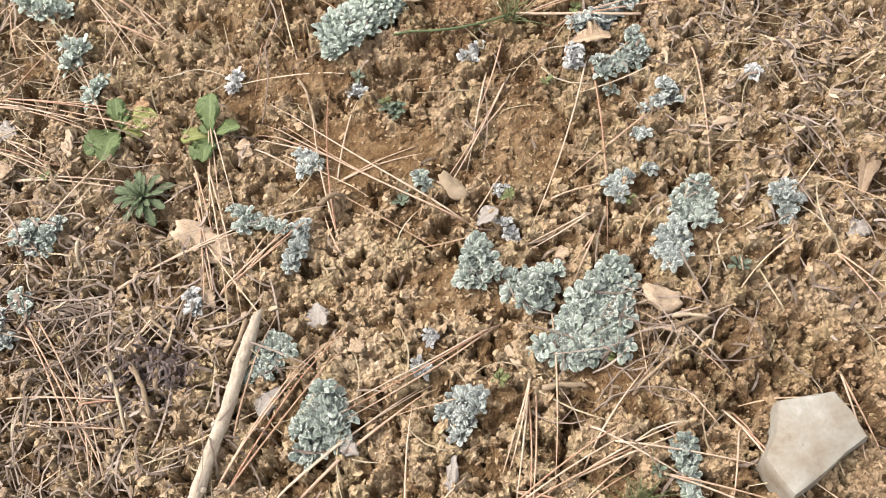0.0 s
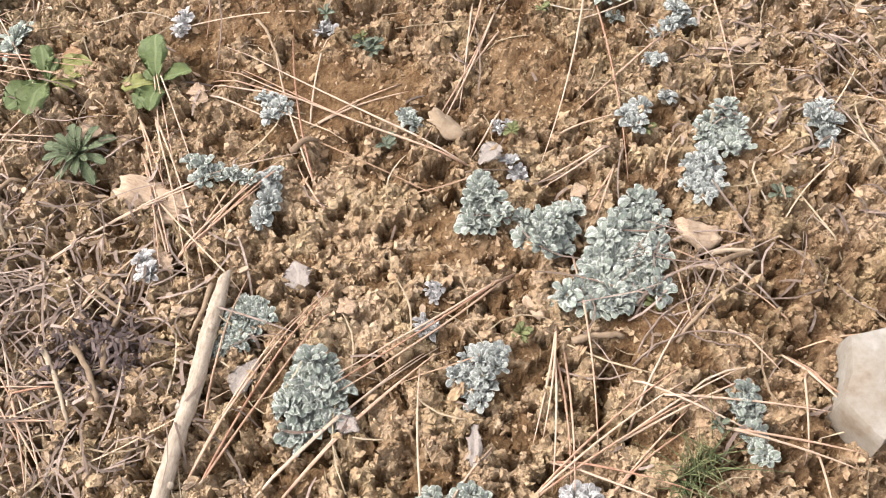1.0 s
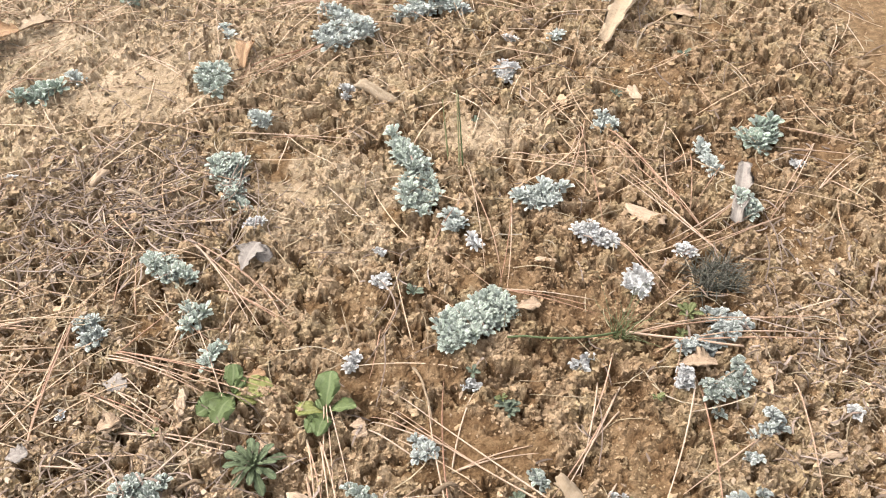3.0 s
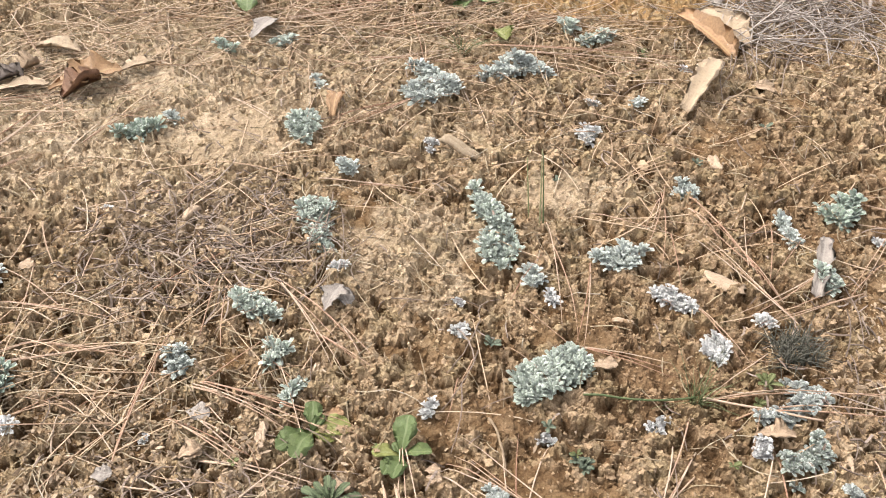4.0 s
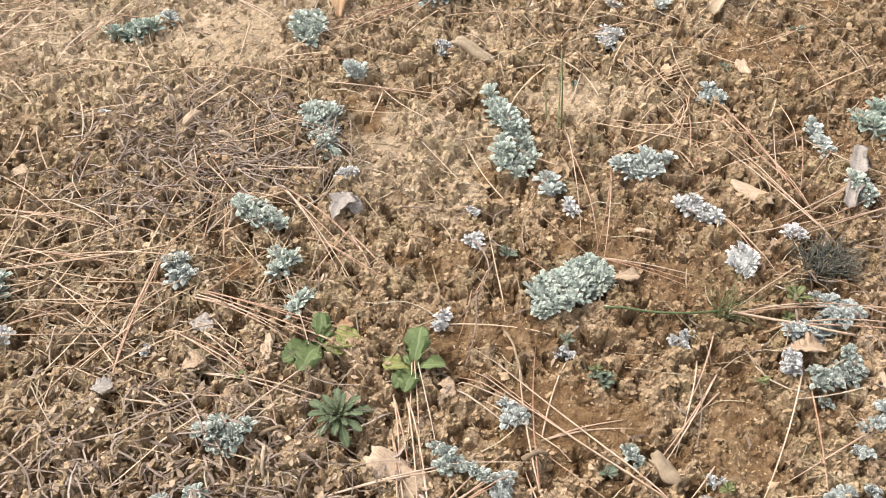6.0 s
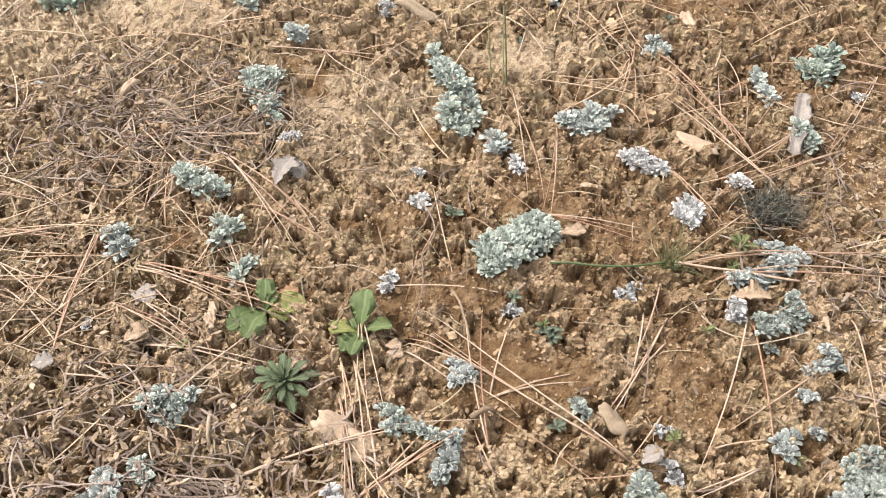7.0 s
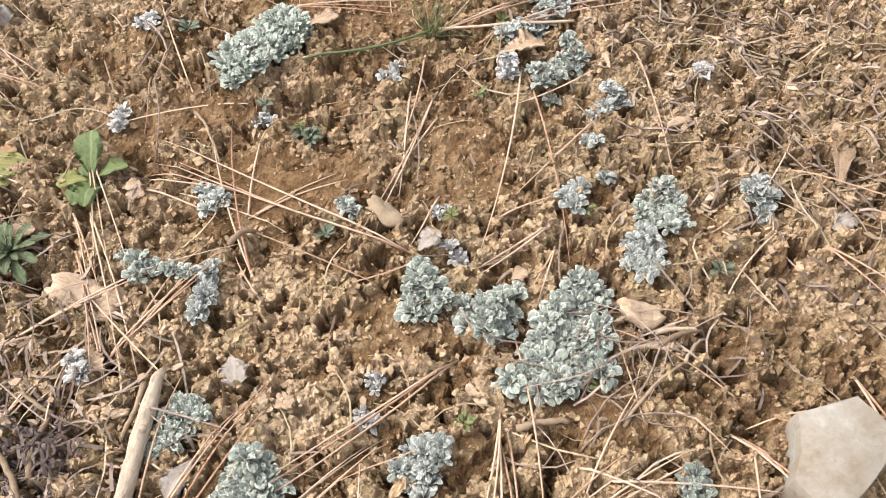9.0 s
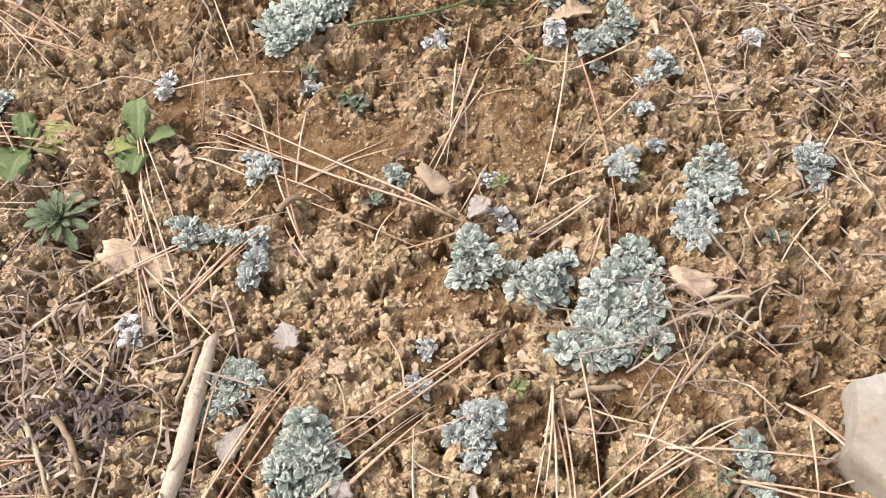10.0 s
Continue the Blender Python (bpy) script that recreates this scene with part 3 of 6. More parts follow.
def plant_base(name, x, y, label, category="plant", group=""):
    base = new(name)
    base.location = (x, y, stand_z(x, y, 0.012))
    base.empty_display_size = 0.02
    return tagged(base, label, category, group)


BROAD = [leaf_mesh("broad_leaf", GREEN, 0.285, 0.035, 0.62, 0.34, (0.35, 0.45), stations=12, wave=0.24, tip=0.9, seed=s, ragged=0.10) for s in (1, 2, 3)]
BROAD_Y = [leaf_mesh("broad_leaf", YELLOW, 0.33, 0.035, 0.60, 0.22, (0.25, 0.32), stations=9, wave=0.2, tip=0.7, seed=s) for s in (4, 5)]
NARROW = [leaf_mesh("narrow_leaf", WEEDGREEN, 0.130, 0.035, 0.70, 0.3, (0.35, 0.45), stations=9, wave=0.3, tip=0.9, seed=s) for s in (1, 2, 3, 4)]
SEED = [leaf_mesh("seedling_leaf", DARKGREEN, 0.24, 0.05, 0.6, 0.35, (0.3, 0.3), stations=6, wave=0.1, tip=0.8, seed=s) for s in (1, 2, 3)]
SEEDG = [leaf_mesh("seedling_leaf", OLIVE, 0.26, 0.05, 0.6, 0.35, (0.3, 0.3), stations=6, wave=0.1, tip=0.8, seed=s) for s in (6, 7)]


def leafy(base, meshes, leaves, lift=0.004):
    """Leaves round a crown: each with its way (degrees from +x), length and rise."""
    r = PLANTS
    for way, length, rise in leaves:
        m = Matrix.Translation((0, 0, lift)) @ Matrix.Rotation(radians(way - 90), 4, "Z") @ Matrix.Rotation(radians(rise), 4, "X") @ Matrix.Rotation(radians(r.uniform(-15, 15)), 4, "Y") @ Matrix.Diagonal((length, length, length, 1))
        part("leaf", r.choice(meshes), base, m)
    raise_rest(base.location.x, base.location.y, max(q[1] for q in leaves) * 0.8, 0.012)


def seedling(x, y, size, n=7, fresh=False, label="tiny green seedling rosette among soil crumbs"):
    base = plant_base("seedling", x, y, label, group="seedlings")
    leafy(base, SEEDG if fresh else SEED, [(137.5 * i + PLANTS.uniform(-15, 15), size * PLANTS.uniform(0.6, 1.1), PLANTS.uniform(5, 45)) for i in range(n)])


# ---- strands: needles, stems, straw ----
def tube(points, radii, sides=5, phase=0.0):
    """Vertices and faces of a closed tube along points."""
    pts = [Vector(p) for p in points]
    verts, faces = [], []
    for i, p in enumerate(pts):
        t = (pts[min(i + 1, len(pts) - 1)] - pts[max(i - 1, 0)]).normalized()
        a = t.cross(Vector((0, 0, 1)))
        a = a.normalized() if a.length > 1e-6 else Vector((1, 0, 0))
        b = a.cross(t)
        for k in range(sides):
            w = 6.2832 * k / sides + phase
            verts.append(p + float(radii[i]) * (a * math.cos(w) + b * math.sin(w)))
    for i in range(len(pts) - 1):
        for k in range(sides):
            q, e = i * sides + k, i * sides + (k + 1) % sides
            faces.append((q, e, e + sides, q + sides))
    faces.append(tuple(range(sides))[::-1])
    faces.append(tuple(range((len(pts) - 1) * sides, len(pts) * sides)))
    return verts, faces


def lie_on(xy, radius, press=0.0004):
    """Heights for a stiff strand laid along xy: it spans from one high spot to the next."""
    own = np.linspace(0, 1, len(xy))
    s = np.linspace(0, 1, 5 * len(xy) - 4)
    h = rest_z(np.interp(s, own, [p[0] for p in xy]), np.interp(s, own, [p[1] for p in xy]))
    hull = []
    for q in zip(s, h):
        while len(hull) > 1 and (hull[-1][1] - hull[-2][1]) * (q[0] - hull[-2][0]) <= (q[1] - hull[-2][1]) * (hull[-1][0] - hull[-2][0]):
            hull.pop()
        hull.append(q)
    return np.interp(own, [q[0] for q in hull], [q[1] for q in hull]) - press + radius


STRANDS = random.Random(21)


def strand_points(x0, y0, x1, y1, bend, n=10, radius=0.0007):
    """A gently bowed way from end to end, lying on what is below."""
    dx, dy = x1 - x0, y1 - y0
    xy = [(x0 + dx * s - dy * bend * 4 * s * (1 - s), y0 + dy * s + dx * bend * 4 * s * (1 - s)) for s in np.linspace(0, 1, n)]
    z = lie_on(xy, radius)
    return [(x, y, float(h)) for (x, y), h in zip(xy, z)]


def needle_mesh(name, pts, radius, mat, origin, sides=5, taper=0.35):
    n = len(pts)
    radii = [radius * (1 - (1 - taper) * (i / (n - 1)) ** 2.5) for i in range(n)]
    v, f = tube([Vector(p) - origin for p in pts], radii, sides)
    return mesh_of(name, v, f, mat)


def needles(x0, y0, x1, y1, n=1, bend=0.02, spread=0.012, radius=0.00115):
    """n long pine needles from one sheath at the first end to the second, a little apart there."""
    r = STRANDS
    radius *= 1.0 if y0 < 0.3 else 0.82
    origin = Vector((x0, y0, float(rest_z(x0, y0))))
    if n == 1:
        ob = new("pine_needle", needle_mesh("pine_needle", strand_points(x0, y0, x1, y1, bend + r.uniform(-0.012, 0.012)), radius, NEEDLE, origin))
        ob.location = origin
        return tagged(ob, "long dry tan pine needle lying on the soil", "pine needle", "fallen pine needles")
    base = new("pine_needle_bundle")
    base.location = origin
    base.empty_display_size = 0.02
    tagged(base, "dry russet pine needles joined in one bundle on soil", "pine needles", "fallen pine needle bundles")
    lx, ly = x1 - x0, y1 - y0
    ln = math.hypot(lx, ly)
    for i in range(n):
        o = (i - (n - 1) / 2) * spread + r.uniform(-0.003, 0.003)
        k = 1 + r.uniform(-0.08, 0.03)
        pts = strand_points(x0, y0, x0 + lx * k - ly / ln * o, y0 + ly * k + lx / ln * o, bend + r.uniform(-0.015, 0.015))
        part("needle", needle_mesh("needle", pts, radius, NEEDLE, origin), base)
    v, f = tube([(0, 0, 0.001), tuple((Vector((lx, ly, 0)) / ln * 0.006) + Vector((0, 0, 0.001)))], [0.0015, 0.0012], 6)
    part("sheath", mesh_of("sheath", v, f, TWIG), base)
    return base


def stem(x0, y0, x1, y1, radius, mat, label, name="dry_stem", category="stem", bend=0.05, wobble=0.0016, taper=0.6):
    """One twig or stem lying on the ground, knobbly and slightly crooked."""
    r = STRANDS
    pts = strand_points(x0, y0, x1, y1, bend, 14, radius)
    pts = [(x + r.uniform(-wobble, wobble) * 0.5, y + r.uniform(-wobble, wobble) * 0.5, z) for x, y, z in pts]
    origin = Vector((x0, y0, float(ground_z(x0, y0))))
    n = len(pts)
    v, f = tube([Vector(p) - origin for p in pts], [radius * (1 - (1 - taper) * i / (n - 1)) * r.uniform(0.88, 1.12) for i in range(n)], 7)
    ob = new(name, mesh_of(name, v, f, mat))
    ob.location = origin
    return tagged(ob, label, category)


# ---- dead leaves, chips, stone ----
def dead_leaf(x, y, length, width, turn, mat, label, curl=0.5, lift=0.003, lobes=0, rise=4, name="dead_leaf", seed=0, roll=0, wave=0.10):
    """One dry leaf, curled, lying on the soil; turn: the way of its tip, degrees from +x."""
    if length < 0.05:
        curl, wave, lift, rise = 0.4 * curl, 0.30, min(lift, 0.002), 1
    me = leaf_mesh(name, mat, width / length / 2, 0.03 if lobes else 0.07, 0.5, curl, (0.20, 0.24), stations=18 if lobes else 12, wave=wave, tip=0.7, seed=seed, lobes=lobes, ragged=0.26 if length > 0.05 else 0.20, fold=0.18 if length > 0.05 else 0.03)
    ob = new(name, me)
    cx, cy = x - 0.5 * length * math.cos(radians(turn)), y - 0.5 * length * math.sin(radians(turn))
    grid = [float(rest_z(cx + length * s * math.cos(radians(turn)), cy + length * s * math.sin(radians(turn)))) for s in (0.1, 0.3, 0.5, 0.7, 0.9)]
    z = sorted(grid)[3] + lift
    ob.matrix_basis = Matrix.Translation((cx, cy, z)) @ Matrix.Rotation(radians(turn - 90), 4, "Z") @ Matrix.Rotation(radians(rise), 4, "X") @ Matrix.Rotation(radians(roll), 4, "Y") @ Matrix.Scale(length, 4)
    raise_rest(x, y, width * 0.4, 0.006)
    return tagged(ob, label, "leaf", "dead leaves on the soil")


def chip(x, y, length, width, thick, turn, mat, label, name="wood_chip", category="wood chip", seed=0, tilt=6):
    """A broken flake of wood or bark: an uneven slab with torn ends and long ridges."""
    rng = random.Random(seed + 100)
    nu, nv = 12, 7
    verts, faces = [], []
    ends = [(rng.uniform(0.0, 0.11), rng.uniform(0.89, 1.0)) for _ in range(nv)]
    ridge = [rng.uniform(-0.5, 0.6) for _ in range(nv)]
    lean = rng.uniform(-0.25, 0.25)
    for side in (1, -1):
        for i in range(nu):
            for j in range(nv):
                a, b = ends[j]
                u = a + (b - a) * i / (nu - 1)
                w = (j / (nv - 1) - 0.5) * (1 - 0.45 * abs(2 * u - 1) ** 2.0) * (1 + 0.12 * math.sin(u * 11 + seed * 2 + j))
                rim = 0.5 if i in (0, nu - 1) or j in (0, nv - 1) else 1.0
                verts.append(((u - 0.5) * length + lean * w * width, w * width + 0.08 * width * math.sin(u * 6 + seed),
                              thick * 0.5 * (side * rim * rng.uniform(0.75, 1.1) + (side > 0) * (ridge[j] + rng.uniform(-0.18, 0.18))) + 0.3 * thick * math.sin(u * 5 + seed)))
    q = nu * nv
    for i in range(nu - 1):
        for j in range(nv - 1):
            a = i * nv + j
            faces.append((a, a + nv, a + nv + 1, a + 1))
            faces.append((q + a, q + a + 1, q + a + nv + 1, q + a + nv))
    edge = [i * nv for i in range(nu)] + [(nu - 1) * nv + j for j in range(1, nv)] + [i * nv + nv - 1 for i in range(nu - 2, -1, -1)] + [j for j in range(nv - 2, 0, -1)]
    for k in range(len(edge)):
        a, b = edge[k], edge[(k + 1) % len(edge)]
        faces.append((a, q + a, q + b, b))
    ob = new(name, mesh_of(name, verts, faces, mat))
    c, q = math.cos(radians(turn)), math.sin(radians(turn))
    under = rest_z([x + 0.4 * (u * length * c - v * width * q) for u in (-1, 0, 1) for v in (-1, 0, 1)], [y + 0.4 * (u * length * q + v * width * c) for u in (-1, 0, 1) for v in (-1, 0, 1)])
    z = float(np.sort(under)[5]) + thick * 0.45
    ob.matrix_basis = Matrix.Translation((x, y, z)) @ Matrix.Rotation(radians(turn), 4, "Z") @ Matrix.Rotation(radians(tilt), 4, "Y") @ Matrix.Rotation(radians(tilt * 0.6), 4, "X")
    raise_rest(x, y, width * 0.5, thick)
    return tagged(ob, label, category)


def grass_tuft(x, y, n, height, label, name="grass_tuft", mat=None, spread=0.02, thin=0.0008, flat=25):
    """Thin arching blades from one crown, each a part."""
    r = STRANDS
    base = plant_base(name, x, y, label, "grass")
    for i in range(n):
        a = r.uniform(0, 6.2832)
        ln = height * r.uniform(0.45, 1.1)
        lean = radians(r.uniform(flat, 85))
        ox, oy = r.uniform(-1, 1) * spread * 0.5, r.uniform(-1, 1) * spread * 0.5
        pts = []
        for k in range(7):
            s = k / 6
            out = ln * s * math.cos(lean) * (0.5 + 0.6 * s)
            pts.append((ox + out * math.cos(a), oy + out * math.sin(a), max(ln * s * math.sin(lean) * (1 - 0.4 * s), 0.002 * s) - 0.003 * (1 - s)))
        v, f = tube(pts, [thin * (1.1 - 0.9 * k / 6) for k in range(7)], 3)
        part("blade", mesh_of("blade", v, f, mat or GRASS), base)
    raise_rest(x, y, spread, 0.012)
    return base


def dry_tuft(x, y, n, height, label):
    return grass_tuft(x, y, n, height, label, "wiry_tuft", DARKWIRE, 0.055, 0.0012, 5)


def grass_stalk(x0, y0, x1, y1):
    """One green stalk standing up from the soil; its top shows beyond the second place."""
    z0 = float(ground_z(x0, y0))
    h = 0.62 * math.hypot(x1 - x0, y1 - y0)
    tx, ty = x0 + (x1 - x0) * 0.25, y0 + (y1 - y0) * 0.25
    pts = [(tx * s + x0 * (1 - s) - x0, ty * s + y0 * (1 - s) - y0 + 0.006 * s * s, h * s - 0.004) for s in np.linspace(0, 1, 9)]
    v, f = tube(pts, [0.0016 - 0.0008 * s for s in np.linspace(0, 1, 9)], 6)
    ob = new("grass_stalk", mesh_of("grass_stalk", v, f, GRASS))
    ob.location = (x0, y0, z0)
    return tagged(ob, "thin upright dark green grass stalk", "grass")


def runner(x0, y0, x1, y1, mat, bend):
    pts = strand_points(x0, y0, x1, y1, bend, 14, 0.002)
    o = Vector((x0, y0, float(ground_z(x0, y0))))
    v, f = tube([Vector(p) - o for p in pts], [0.0017] * 14, 6)
    ob = new("grass_runner", mesh_of("grass_runner", v, f, mat))
    ob.location = o
    return tagged(ob, "thick green stem lying flat beside a grass tuft", "grass")


def stick(x0, y0, x1, y1):
    """A barkless straight stick, a little crooked, with a slanted broken end and a few knots."""
    r = random.Random(8)
    n, sides = 30, 12
    ln, way = math.hypot(x1 - x0, y1 - y0), math.atan2(y1 - y0, x1 - x0)
    s = [i / (n - 1) for i in range(n)]
    h = rest_z([x0 + (x1 - x0) * q for q in s], [y0 + (y1 - y0) * q for q in s])
    tilt, z0 = np.polyfit(s, h, 1)
    z0 += 0.55 * max(h - (z0 + tilt * np.array(s))) + 0.006
    pts = [(ln * q, 0.0025 * math.sin(q * 3.5) + 0.0007 * math.sin(q * 17), float(z0 + tilt * q)) for q in s]
    knots = (7, 16, 24)
    radii = [0.0078 * (0.66 + 0.34 * min(1, i / 4)) * (1 + 0.03 * math.sin(i * 1.7) + r.uniform(-0.02, 0.02) + (0.07 if i in knots else 0)) for i in range(n)]
    v, f = tube(pts, radii, sides)
    v = [q + Vector((r.uniform(-1, 1), r.uniform(-1, 1), r.uniform(-1, 1))) * 0.0004 for q in v]
    for k in range(sides):
        v[k] = v[k] + Vector((0.012 * (0.5 + 0.5 * math.cos(6.2832 * k / sides)) - 0.003, 0, 0))
    ob = new("stick", mesh_of("stick", v, f, WOOD))
    ob.matrix_basis = Matrix.Translation((x0, y0, 0)) @ Matrix.Rotation(way, 4, "Z")
    for i, k in ((7, 1.0), (16, 2.6), (24, 0.4)):
        b = Vector(pts[i])
        side = Vector((0, math.cos(k), math.sin(k)))
        kv, kf = tube([b + side * 0.0060, b + side * 0.0098, b + side * 0.0108], [0.0042, 0.0034, 0.0012], 8)
        part("knot", mesh_of("knot", kv, kf, WOOD), ob)
    for q in s:
        raise_rest(x0 + (x1 - x0) * q, y0 + (y1 - y0) * q, 0.010, 0.02)
    return tagged(ob, "barkless pale tan stick lying on soil", "stick")


def stone(x, y, outline):
    """A flat-topped angular stone, half sunk, its top broken into low facets."""
    r = random.Random(3)
    bm = bmesh.new()
    z = stand_z(x, y, 0.05) + 0.002
    rings = []
    for scale, h in ((1.04, -0.02), (1.01, 0.010), (0.985, 0.020), (0.95, 0.0235), (0.62, 0.0262), (0.3, 0.0275)):
        ring = []
        n = len(outline)
        for k in range(n):
            a, b = Vector(outline[k]), Vector(outline[(k + 1) % n])
            for s in (0.0, 0.33, 0.66):
                p = a.lerp(b, s) * scale * r.uniform(0.985, 1.015)
                ring.append(bm.verts.new((p.x, p.y, h + r.uniform(-0.0007, 0.0007) - 0.045 * max(0, p.y * 0.3 - p.x * 0.12))))
        rings.append(ring)
    for a, b in zip(rings, rings[1:]):
        for k in range(len(a)):
            bm.faces.new((a[k], a[(k + 1) % len(a)], b[(k + 1) % len(a)], b[k]))
    bm.faces.new(rings[-1])
    bmesh.ops.triangulate(bm, faces=[q for q in bm.faces if len(q.verts) > 4])
    me = bpy.data.meshes.new("stone")
    bm.to_mesh(me)
    bm.free()
    me.materials.append(STONE)
    me.polygons.foreach_set("use_smooth", [True] * len(me.polygons))
    me.set_sharp_from_angle(angle=radians(32))
    ob = new("stone", me)
    ob.location = (x, y, z)
    raise_rest(x, y, 0.06, 0.028)
    return tagged(ob, "flat angular pale grey-tan stone sunk in soil", "stone")


PALETWIG = fibre_material("pale_brush", [(0.05, (0.20, 0.155, 0.13)), (0.5, (0.40, 0.33, 0.28)), (0.95, (0.58, 0.50, 0.44))], 160, 0.8, True)
DARKWIRE = fibre_material("wiry_leaf", [(0.1, (0.07, 0.065, 0.048)), (0.5, (0.13, 0.125, 0.095)), (0.95, (0.25, 0.225, 0.18))], 150, 0.7)


# ---- loose litter that nobody could count ----
LITTER = np.random.RandomState(5)


def joined(name, verts, faces, mat, label, category, smooth=False):
    me = bpy.data.meshes.new(name)
    v, f = np.asarray(verts, np.float32), np.asarray(faces, np.int32)
    me.vertices.add(len(v))
    me.vertices.foreach_set("co", v.ravel())
    me.loops.add(f.size)
    me.loops.foreach_set("vertex_index", f.ravel())
    me.polygons.add(len(f))
    me.polygons.foreach_set("loop_start", np.arange(0, f.size, f.shape[1], dtype=np.int32))
    if mat == CRUMB:
        for key, mask in (("damp", damp_mask), ("pale", pale_mask)):
            me.attributes.new(key, "FLOAT", "POINT").data.foreach_set("value", mask(v[:, 0].astype(float), v[:, 1].astype(float)).astype(np.float32))
    me.materials.append(mat)
    me.polygons.foreach_set("use_smooth", np.full(len(f), smooth))
    me.update(calc_edges=True)
    return tagged(new(name, me), label, category, kind="stuff")


def scatter(n, weight, box=(-1.65, 1.25, -0.5, 1.95)):
    """n places in the box, denser where weight(x, y) is high, and where they are nearer the path's foot."""
    xs, ys = [], []
    while len(xs) < n:
        x, y = LITTER.uniform(box[0], box[1], 4 * n), LITTER.uniform(box[2], box[3], 4 * n)
        keep = LITTER.uniform(0, 1, 4 * n) < weight(x, y)
        xs += list(x[keep])
        ys += list(y[keep])
    return np.array(xs[:n]), np.array(ys[:n])


def ball(level):
    bm = bmesh.new()
    bmesh.ops.create_icosphere(bm, subdivisions=level, radius=1)
    v = np.array([q.co[:] for q in bm.verts])
    f = np.array([[q.index for q in p.verts] for p in bm.faces])
    bm.free()
    return v, f


def clods(n, level, small, large, weight, label, rise=0.15, power=1.5):
    """Crumbly clods of dry crust: knobbly lumps with creases and overhangs, each in its own turn."""
    v0, f0 = ball(level)
    shapes = []
    for k in range(30):
        off = Vector(LITTER.uniform(-50, 50, 3))
        r = []
        for p in v0:
            q = Vector(p)
            d, _ = noise.voronoi(q * 1.9 + off)
            e, _ = noise.voronoi(q * 4.2 - off)
            r.append(0.55 + 0.75 * min(d[1] - d[0], 0.55) + 0.45 * min(e[1] - e[0], 0.5) + 0.35 * noise.noise(q * 1.1 + off))
        r = np.array(r)[:, None] * (1 + LITTER.uniform(-0.13, 0.13, (len(v0), 1)))
        shapes.append(v0 * r * LITTER.uniform(0.8, 1.25, 3))
    x, y = scatter(n, weight)
    size = small + (large - small) * LITTER.uniform(0, 1, n) ** power
    z = ground_z(x, y) + size * LITTER.uniform(-0.25, 1, n) * rise
    verts = np.empty((n, len(v0), 3))
    for i in range(n):
        q, _ = np.linalg.qr(LITTER.normal(0, 1, (3, 3)))
        verts[i] = (shapes[i % 30] * size[i]) @ q * (1, 1, 0.62) + (x[i], y[i], z[i])
        raise_rest(x[i], y[i], size[i] * 0.9, z[i] + 0.45 * size[i] - float(ground_z(x[i], y[i])))
    faces = (f0[None] + (np.arange(n) * len(v0))[:, None, None]).reshape(-1, 3)
    joined("soil_clods", verts.reshape(-1, 3), faces, CRUMB, label, "soil")


def front(x, y):
    return np.where(y < 0.62, 1.0, 0.30) * np.where(np.abs(x + 0.05) < 0.75, 1.0, 0.5)


def beyond(x, y):
    return np.where((y > 0.62) | (np.abs(x + 0.05) > 0.7), 1.0, 0.0)


def ruffles(n, small, large, weight, label, tilt=0.45, lift=0.004, k=10, power=1.5):
    """Curled flakes of soil crust: lobed, ruffled like lettuce, with a thick crumbling rim, lying over each other."""
    shapes = []
    for _ in range(36):
        a = np.linspace(0, 6.2832, k, endpoint=False) + LITTER.uniform(-0.2, 0.2, k)
        r = np.clip(1 + 0.28 * np.sin(2 * a + LITTER.uniform(0, 6)) + LITTER.uniform(-0.42, 0.42, k), 0.4, 1.6)
        wave = 0.42 * np.sin(LITTER.choice([2, 3, 3, 4]) * a + LITTER.uniform(0, 6)) + LITTER.uniform(-0.30, 0.30, k)
        curl = LITTER.uniform(-0.35, 0.55)
        ring = np.c_[np.cos(a), np.sin(a)] * r[:, None]
        mid = np.c_[ring * LITTER.uniform(0.45, 0.65, (k, 1)), LITTER.uniform(-0.16, 0.16, k) + 0.3 * wave]
        rim = np.c_[ring, wave + curl * r]
        low = np.c_[ring * LITTER.uniform(0.70, 0.95, (k, 1)), wave + curl * r - LITTER.uniform(0.25, 0.5, k)]
        shapes.append(np.concatenate([[(0, 0, LITTER.uniform(-0.1, 0.2))], mid, rim, low]))
    f0 = []
    for j in range(k):
        b, c = 1 + j, 1 + (j + 1) % k
        f0 += [(0, b, c)]
        for o in (0, k):
            f0 += [(b + o, b + o + k, c + o + k), (b + o, c + o + k, c + o)]
    f0 = np.array(f0)
    m = 3 * k + 1
    x, y = scatter(n, weight)
    size = small + (large - small) * LITTER.uniform(0, 1, n) ** power
    z = ground_z(x, y) + size * 0.25 + LITTER.uniform(0, 1, n) ** 1.5 * lift
    verts = np.empty((n, m, 3))
    for i in range(n):
        turn = np.array(Euler((LITTER.normal(0, tilt), LITTER.normal(0, tilt), LITTER.uniform(0, 6.28))).to_matrix())
        verts[i] = (shapes[i % 36] * (size[i] * LITTER.uniform(0.75, 1.2, 3))) @ turn.T + (x[i], y[i], z[i])
        if size[i] > 0.003:
            raise_rest(x[i], y[i], size[i], z[i] - float(ground_z(x[i], y[i])) + 0.15 * size[i])
    faces = (f0[None] + (np.arange(n) * m)[:, None, None]).reshape(-1, 3)
    joined("soil_crust", verts.reshape(-1, 3), faces, CRUMB, label, "soil")


